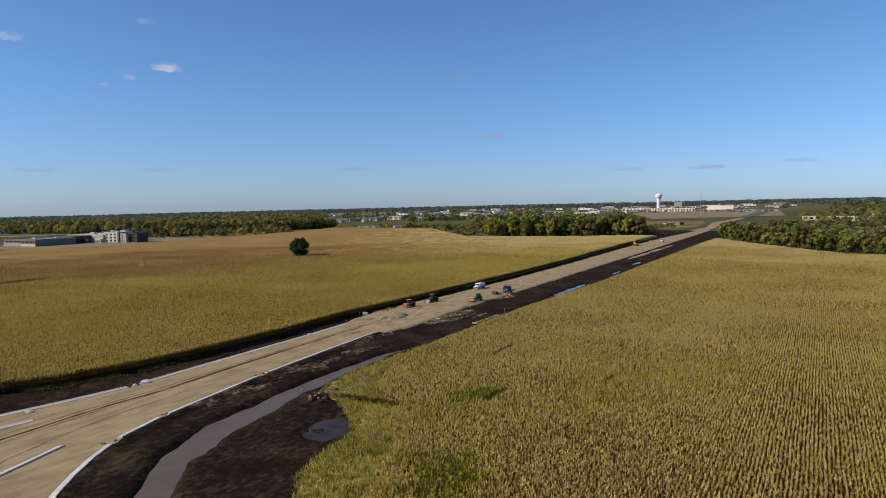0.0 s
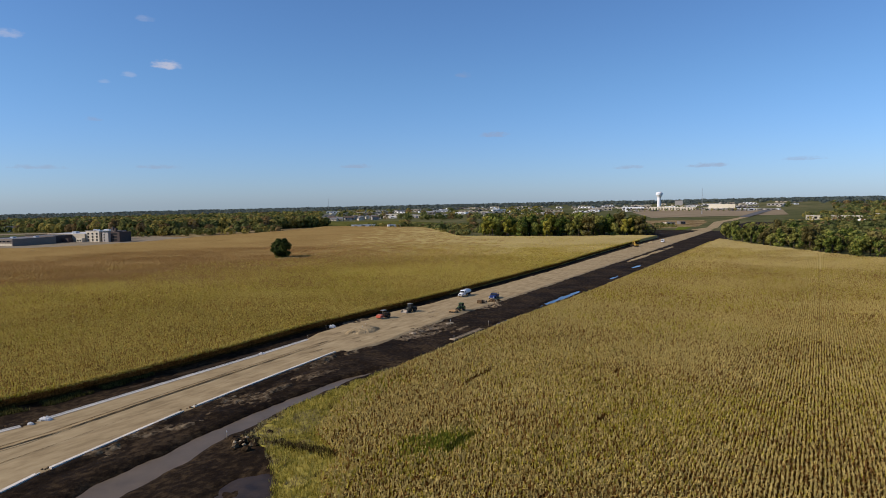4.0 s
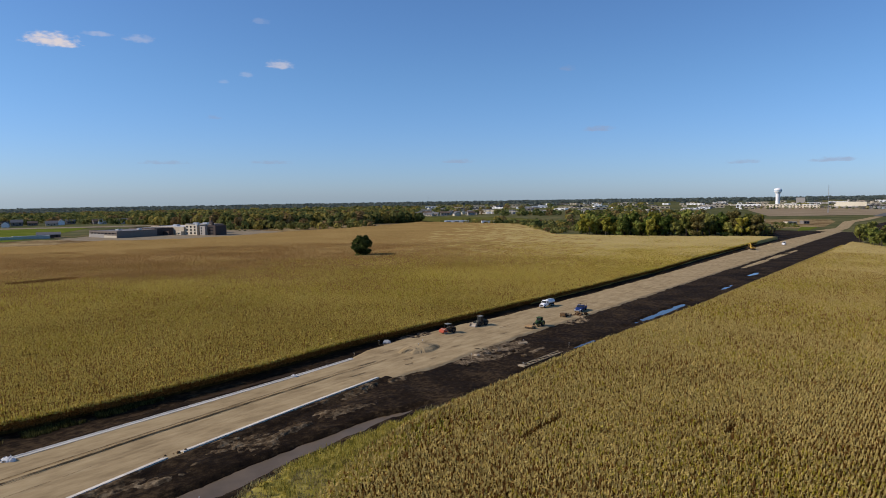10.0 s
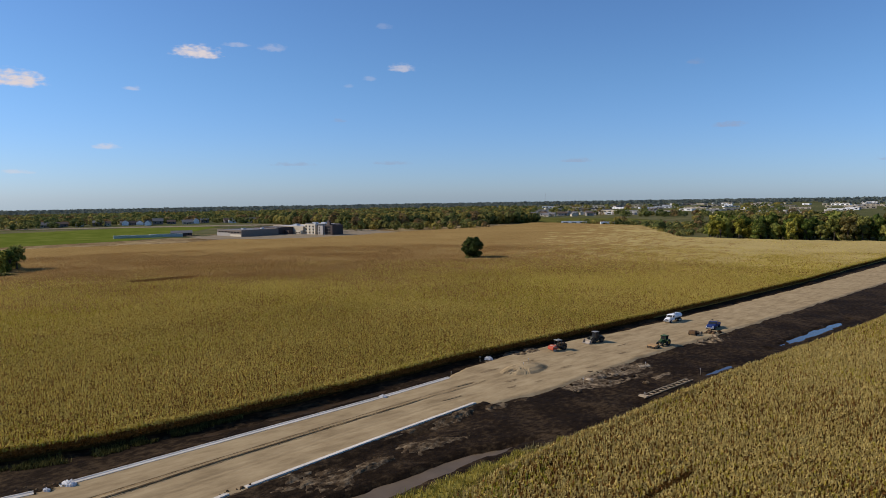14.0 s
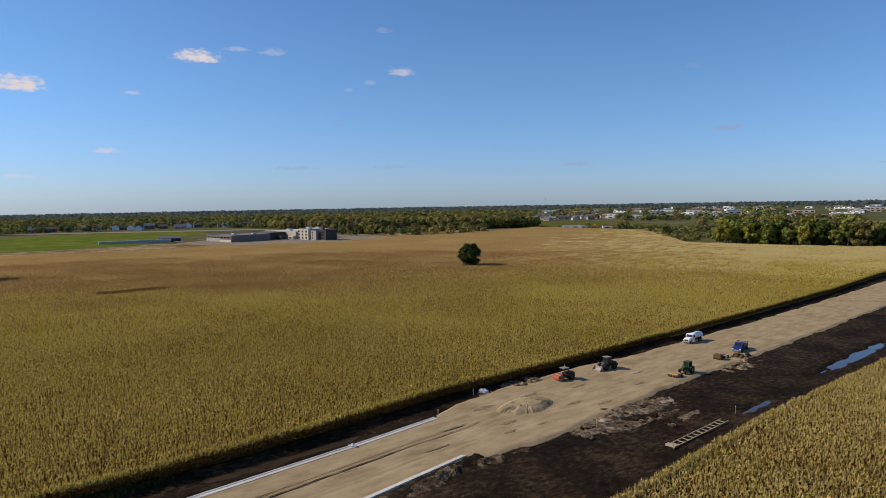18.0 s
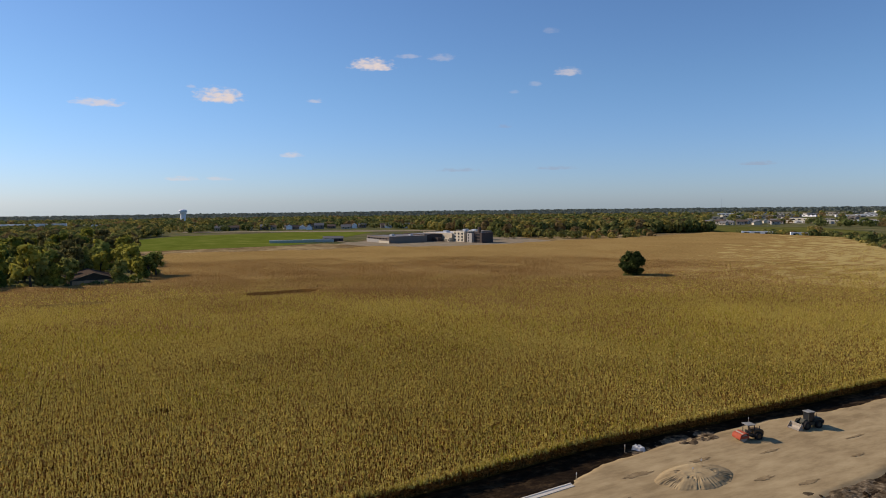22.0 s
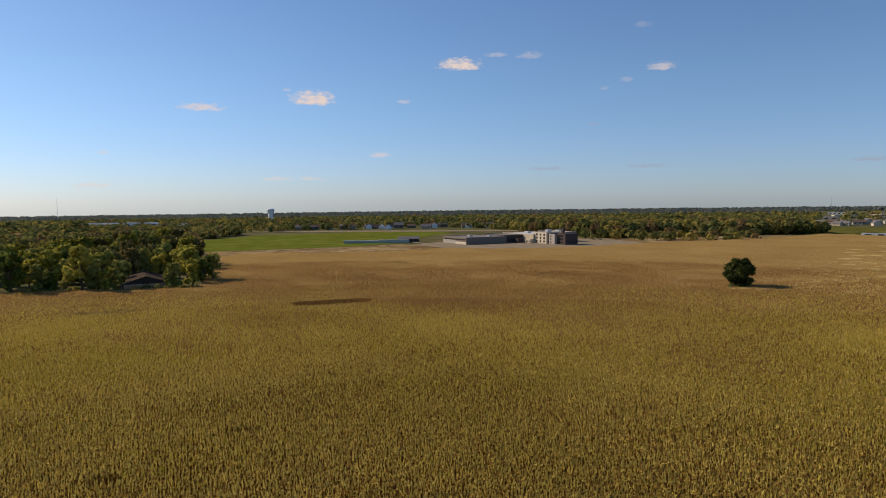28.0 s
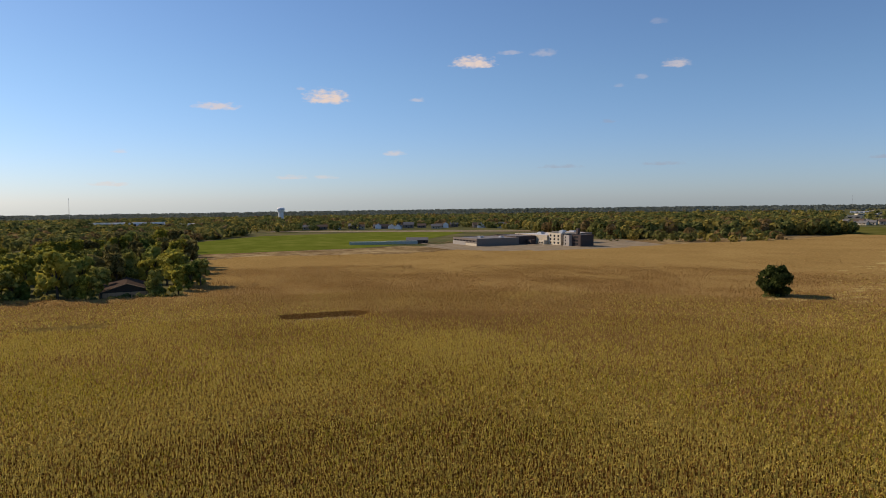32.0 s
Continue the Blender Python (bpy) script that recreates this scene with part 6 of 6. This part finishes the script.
def fluted_heap(s0, w0, rs, rw, height, front, label):
    """A low oval heap, its flank towards `front` (radians from the road's line) raked into ridges that run down to the foot."""
    na, nr = 260, 26
    A, K = np.meshgrid(np.arange(na) * 2 * math.pi / na, np.linspace(0, 1, nr), indexing="ij")
    reach = 1 + 0.06 * waves(np.cos(A) * 3, np.sin(A) * 3, 1.0, 133, 3)
    S, W = s0 + np.cos(A) * K * rs * reach, w0 + np.sin(A) * K * rw * reach
    form = np.interp(K, [0, 0.3, 0.55, 0.8, 0.93, 1.0], [1.0, 0.97, 0.84, 0.45, 0.14, -0.12])
    turn = np.abs((A - front + math.pi) % (2 * math.pi) - math.pi)
    flank = np.clip((1.75 - turn) / 0.5, 0, 1) * np.clip((K - 0.42) / 0.2, 0, 1) * np.clip((1.0 - K) / 0.12, 0, 1)
    ridge = np.abs(np.sin(A * 24 + 1.8 * waves(A * 6, A * 0, 1.0, 137, 2) + 1.2 * waves(S, W, 2.5, 139, 2)))
    scar = np.clip(waves(S, W, 1.6, 141, 3) - 0.25, 0, 1) * np.clip(1 - np.abs(K - 0.45) / 0.2, 0, 1) * (turn < 2)
    Z = 0.28 + height * form * (1 + 0.07 * waves(S, W, 1.5, 131, 3)) - 0.17 * flank * ridge * np.clip(0.5 + 0.8 * waves(S, W, 1.4, 143, 2), 0, 1.2) - 0.6 * scar
    X, Y = world_xy(S, W)
    I, J = np.meshgrid(np.arange(na), np.arange(nr - 1), indexing="ij")
    N = (I + 1) % na
    quads = np.stack([I * nr + J, N * nr + J, N * nr + J + 1, I * nr + J + 1], -1).reshape(-1, 4)[:, ::-1]
    ob = sheet("gravel_heap", np.stack([X, Y, Z], -1).reshape(-1, 3).tolist(), quads.tolist(), M_GRAVEL)
    if ob.data.polygons[5].normal.z < 0:
        ob.data.flip_normals()
    return tagged(ob, label, "heap", kind="stuff")


fluted_heap(178, -3.2, 6.8, 4.1, 0.95, 2.05, "low oval heap of raked gravel on the road bed")


def stone(name, s, w, r, mat, label, category, seed, z=0.0, squash=0.7):
    q = np.random.default_rng(seed)
    bm = bmesh.new()
    bmesh.ops.create_icosphere(bm, subdivisions=2, radius=1.0)
    lump = q.normal(size=(5, 3))
    for v in bm.verts:
        k = 1 + 0.22 * sum(math.sin(2.1 * v.co.dot(Vector(a)) + i) for i, a in enumerate(lump)) / 2
        v.co = Vector((v.co.x * r * k, v.co.y * r * k * 0.8, v.co.z * r * k * squash))
    ob = part(name, bm, mat, None)
    ob.matrix_basis = pose(*P(s, w, z + float(soil_height(np.array(s), np.array(w))) + r * squash * 0.35), 0, 0, float(q.uniform(0, 360)))
    return tagged(ob, label, category)


q = np.random.default_rng(411)
for k in range(26):
    stone("soil_clod", 97.8 + q.normal(0, 1.9), 33.6 + q.normal(0, 1.6), q.uniform(0.3, 0.85), (M_SOIL, M_SOIL, M_SOIL, M_MUD)[k % 4], "lump of dumped soil and rubble beside the ditch", "clod", 600 + k)
for k in range(5):
    stone("broken_concrete", 97.6 + q.normal(0, 1.4), 33.2 + q.normal(0, 1.3), q.uniform(0.2, 0.36), M_WOOD, "pale lump of broken concrete in dumped soil", "rubble", 640 + k, 0.4)
for k in range(14):
    stone("soil_clod", q.uniform(172, 202), q.uniform(8, 17), q.uniform(0.2, 0.5), (M_MUD, M_SOIL)[k % 2], "clod of mud at the edge of the gravel", "clod", 660 + k)
for k in range(16):
    stone("soil_clod", q.uniform(240.5, 247.5), q.normal(6.4, 0.8), q.uniform(0.3, 0.7), (M_SOIL, M_BROWN)[k % 2], "dark clod of dug soil between parked machines", "clod", 760 + k, 0.25)
stone("broken_concrete", 181.0, 11.6, 0.7, M_WOOD, "pale slab lump at the gravel's edge", "rubble", 690, 0.1, 0.5)
stone("broken_concrete", 188.0, 20.4, 0.6, M_MUD, "pale lump of mud on dark soil", "clod", 691)


for s, w, wide, n in ((86.1, -5.4, 1.3, 9), (104.1, 11.8, 1.2, 9), (75.5, 16.7, 0.9, 5), (63.6, 20.8, 1.1, 6), (83.0, -7.2, 0.9, 6)):
    for k in range(n):
        stone("soil_clod", s + q.normal(0, wide), w + q.normal(0, 0.5), q.uniform(0.10, 0.24), (M_MUD, M_BROWN, M_MUD)[k % 3], "brown clod of dirt lying in a gap of the curb", "clod", 700 + k + int(s), 0.3)


def crumpled(s, w, size, seed, label):
    """A heap of loose white sheeting."""
    ss = np.linspace(-1, 1, 15)
    A, B = np.meshgrid(ss, ss, indexing="ij")
    Z = 0.26 * size * np.clip(1.1 - A * A - B * B, 0, 1) * (1 + 0.9 * waves(A * 3, B * 3, 0.6, seed, 3)) - 0.02
    c = P(s, w)
    base = 0.5
    verts = [(float(c.x + a * size), float(c.y + b * size * 0.55), float(z + base)) for a, b, z in zip(A.ravel(), B.ravel(), Z.ravel())]
    n = len(ss)
    faces = [(i * n + j, (i + 1) * n + j, (i + 1) * n + j + 1, i * n + j + 1) for i in range(n - 1) for j in range(n - 1)]
    ob = sheet("plastic_sheeting", verts, faces, M_BAG)
    for v in ob.data.vertices:
        if v.co.z < base + 0.02:
            v.co.z = base - 0.45
    return tagged(ob, label, "sheeting")


crumpled(88.6, -5.2, 1.2, 501, "crumpled white plastic sheeting on the curb's end")
crumpled(86.0, -5.0, 0.6, 502, "small crumpled white sheeting beside the curb")
crumpled(142.6, -7.9, 0.8, 503, "crumpled white sheeting on the curb")
crumpled(179.0, -15.2, 1.0, 504, "crumpled white sheeting at the edge of the corn")
crumpled(66.0, -6.6, 0.8, 505, "small white sheeting beside the curb")


def stake(s, w, h, label):
    root = new("survey_stake")
    root.location = P(s, w, float(soil_height(np.array(s), np.array(w))) - 0.1)
    boxpart("post", (-0.04, -0.04, 0), (0.04, 0.04, h), M_WOOD, root)
    boxpart("marker", (-0.06, -0.06, h - 0.25), (0.06, 0.06, h + 0.02), M_BAG, root, "white painted tip")
    return tagged(root, label, "stake", group="survey stakes")


for s, w, h in ((198.6, 13.9, 1.5), (178.3, 12.0, 1.4), (177.9, 26.2, 1.4), (202.5, 24.6, 1.5), (97.6, 28.6, 1.3), (176.5, -15.6, 1.3), (205.0, -15.2, 1.4), (112, 47.5, 1.3), (180.0, -4.0, 2.2), (177.2, -3.0, 2.0), (163.0, -10.9, 1.2)):
    stake(s, w, h, "thin wooden survey stake with a white tip")

# timber forms laid out by the corn
rack = new("timber_forms")
rack.matrix_basis = pose(*P(188.0, 25.4, float(soil_height(np.array(188.0), np.array(25.4))) + 0.12), 0, 0, 60.7)
for sy in (-0.75, 0.55):
    for k in range(4):
        x = -8.6 + 4.35 * k
        boxpart("rail", (x, sy + 0.05 * (k % 2), 0), (x + 4.2, sy + 0.16 + 0.05 * (k % 2), 0.16), M_WOOD, rack, bevel=0.02)
for k in range(11):
    boxpart("cross_tie", (-8.0 + 1.55 * k, -0.6, 0.03), (-7.9 + 1.55 * k + 0.06 * (k % 2), 0.6, 0.12), M_WOOD, rack)
boxpart("end_board", (-9.6, -0.85, 0), (-8.7, 0.85, 0.32), M_WOOD, rack, bevel=0.03)
tagged(rack, "pale timber forms laid in two lines on dark soil", "timber")
boards = new("board_stack")
boards.matrix_basis = pose(*P(199.4, 13.0, float(soil_height(np.array(199.4), np.array(13.0)))), 0, 0, 40)
for k in range(4):
    boxpart("board", (-1.4 + 0.1 * k, -0.5 + 0.26 * k, 0.02), (1.4 + 0.1 * k, -0.3 + 0.26 * k, 0.16 + 0.03 * k), M_WOOD, boards)
tagged(boards, "short stack of pale boards on churned mud", "boards")


# ---- tall grass and weeds ----
def blades(s, w, tall, spread, per, seed, mat, name, label, base=True):
    r = np.random.default_rng(seed)
    x, y = world_xy(s, w)
    z = soil_height(s, w)
    n = len(x)
    x, y, z, tall = (np.repeat(v, per) for v in (x, y, z, np.broadcast_to(tall, n)))
    a = r.random(n * per) * 6.283
    x, y = x + r.normal(0, spread, n * per), y + r.normal(0, spread, n * per)
    lean, half, h = tall * r.uniform(0.1, 0.7, n * per), tall * r.uniform(0.05, 0.12, n * per), tall * r.uniform(0.6, 1.15, n * per)
    t = np.zeros((n * per, 3, 3))
    t[:, 0] = np.stack([x - np.sin(a) * half, y + np.cos(a) * half, z - 0.1], -1)
    t[:, 1] = np.stack([x + np.sin(a) * half, y - np.cos(a) * half, z - 0.1], -1)
    t[:, 2] = np.stack([x + np.cos(a) * lean, y + np.sin(a) * lean, z + h], -1)
    ob = new(name, tri_mesh(name, t, mat))
    return tagged(ob, label, "grass", kind="stuff")


GRASS_EDGE = [(50, 72), (58, 62), (61.5, 58.4), (67, 54.3), (75, 51.6), (84, 51.0), (88, 47.6), (93, 42), (97, 37), (98, 31), (111, 27.6), (142, 27.4), (152, 29)]
q = np.random.default_rng(421)
s, w = q.uniform(50, 150, 60000), q.uniform(27, 105, 60000)
ok = (w > line(s, GRASS_EDGE) + 0.7 * waves(s, w, 3.0, 431, 3)) & (w < line(s, CORN_RIGHT) + 1.5)
s, w = s[ok], w[ok]
lush = waves(s, w, 9.0, 451, 3) + 0.25
M_GRASSD = material("dry_tall_grass", [(0.16, 0.13, 0.05), (0.27, 0.22, 0.085), (0.38, 0.31, 0.14)], scale=0.5, rough=0.85, island=0.7, spec=0.05, thin=0.3)
blades(s[lush > 0], w[lush > 0], 0.85, 0.12, 4, 461, M_GRASS, "tall_grass", "rank green grass and weeds between ditch and corn")
blades(s[lush <= 0], w[lush <= 0], 0.7, 0.12, 4, 462, M_GRASSD, "dry_weeds", "dry tan weeds between ditch and corn")
ss, ww = np.arange(50, 150, 1.2), np.linspace(0, 1, 22)
S, T = np.meshgrid(ss, ww, indexing="ij")
L, R = line(S, GRASS_EDGE) + 0.4, line(S, CORN_RIGHT) + 3
W = L + (R - L) * T
X, Y = world_xy(S, W)
Z = soil_height(S, W) + 0.2 - 0.5 * (T < 0.02)
nj = len(ww)
I, J = np.meshgrid(np.arange(len(ss) - 1), np.arange(nj - 1), indexing="ij")
quads = np.stack([I * nj + J, I * nj + J + 1, (I + 1) * nj + J + 1, (I + 1) * nj + J], -1).reshape(-1, 4)[:, ::-1]
sod = sheet("sod", np.stack([X, Y, Z], -1).reshape(-1, 3).tolist(), quads.tolist(), M_GRASS, True)
tagged(sod, "grassy ground under the weeds", "ground", kind="structure")
M_WEED = material("dark_weeds", [(0.03, 0.03, 0.008), (0.065, 0.062, 0.017), (0.14, 0.125, 0.04)], scale=0.5, rough=0.85, island=0.7, spec=0.03, thin=0.2)
# weeds at the foot of the left-hand corn and along the ditch
s = q.uniform(60, 118, 1500)
w = line(s, CORN_LEFT) + q.uniform(0.2, 4.2, 1500) * np.clip((122 - s) / 30, 0.1, 1)
ok = waves(s, w, 4.0, 471, 3) > -0.1
blades(s[ok], w[ok], 0.75, 0.2, 7, 463, M_WEED, "weeds", "dark green weeds at the foot of the corn")
s = q.uniform(125, 210, 900)
w = line(s, CORN_RIGHT) - q.uniform(0.0, 1.8, 900)
blades(s, w, 0.5, 0.2, 5, 464, M_GRASSD, "weeds", "dry weeds at the foot of the corn")
# a dark streak of dead weeds across the grass
k = q.uniform(0, 1, 230) ** 0.8
s, w = 98.2 + 2.0 * k + q.normal(0, 0.35, 230) * (0.5 + 2 * k), 36 + 17.5 * k + q.normal(0, 0.3, 230)
M_DEAD = material("dead_brown_weeds", [(0.03, 0.02, 0.008), (0.075, 0.052, 0.02), (0.15, 0.108, 0.045)], scale=0.5, rough=0.85, island=0.7, spec=0.02, thin=0.2)
blades(s, w, 1.1, 0.3, 6, 466, M_DEAD, "dead_weeds", "dark streak of dead brown weeds across the grass")
s, w = q.uniform(55, 96, 260), q.uniform(0, 1, 260)
w = line(s, GRASS_EDGE) + 1.0 + w * (line(s, CORN_RIGHT) - line(s, GRASS_EDGE) - 1)
ok = waves(s, w, 6.0, 473, 3) > 0.3
blades(s[ok], w[ok], 0.9, 0.4, 9, 467, M_DEAD, "dead_weeds", "tufts of dead brown weeds in the grass")
s = q.uniform(116, 168, 700)
w = line(s, CORN_RIGHT) - q.uniform(0.2, 3.0, 700) * np.clip((172 - s) / 30, 0.2, 1)
ok = waves(s, w, 5.0, 474, 3) > -0.2
blades(s[ok], w[ok], 0.8, 0.3, 7, 468, M_DEAD, "dead_weeds", "dead brown weeds between the ditch and the corn")
# a rank green clump where the rows fail
s, w = q.normal(109, 3.6, 420), q.normal(61.5, 2.0, 420)
M_RANK = material("rank_green_weeds", [(0.05, 0.065, 0.010), (0.12, 0.135, 0.018), (0.24, 0.235, 0.04)], scale=0.5, rough=0.85, island=0.6, spec=0.02, thin=0.3)
blades(s, w, 2.0, 0.35, 7, 465, M_RANK, "weeds", "rank dark green weeds grown up inside the corn")
# shrubs round the lone tree and the farm
x, y = -98 + q.normal(0, 3.2, 16), 456 + q.normal(0, 2.2, 16)
woods(x, y, q.uniform(1.6, 3.2, 16), q.uniform(1.2, 2.2, 16), 40, "low green shrubs under the lone tree", 481)
x = np.concatenate([-332 + q.uniform(0, 48, 26)])
y = 250 + (x + 332) * 1.16 + q.normal(0, 2.5, 26)
woods(x, y, q.uniform(1.8, 4.0, 26), q.uniform(1.5, 2.8, 26), 40, "low shrubs along the farmyard's edge", 482)
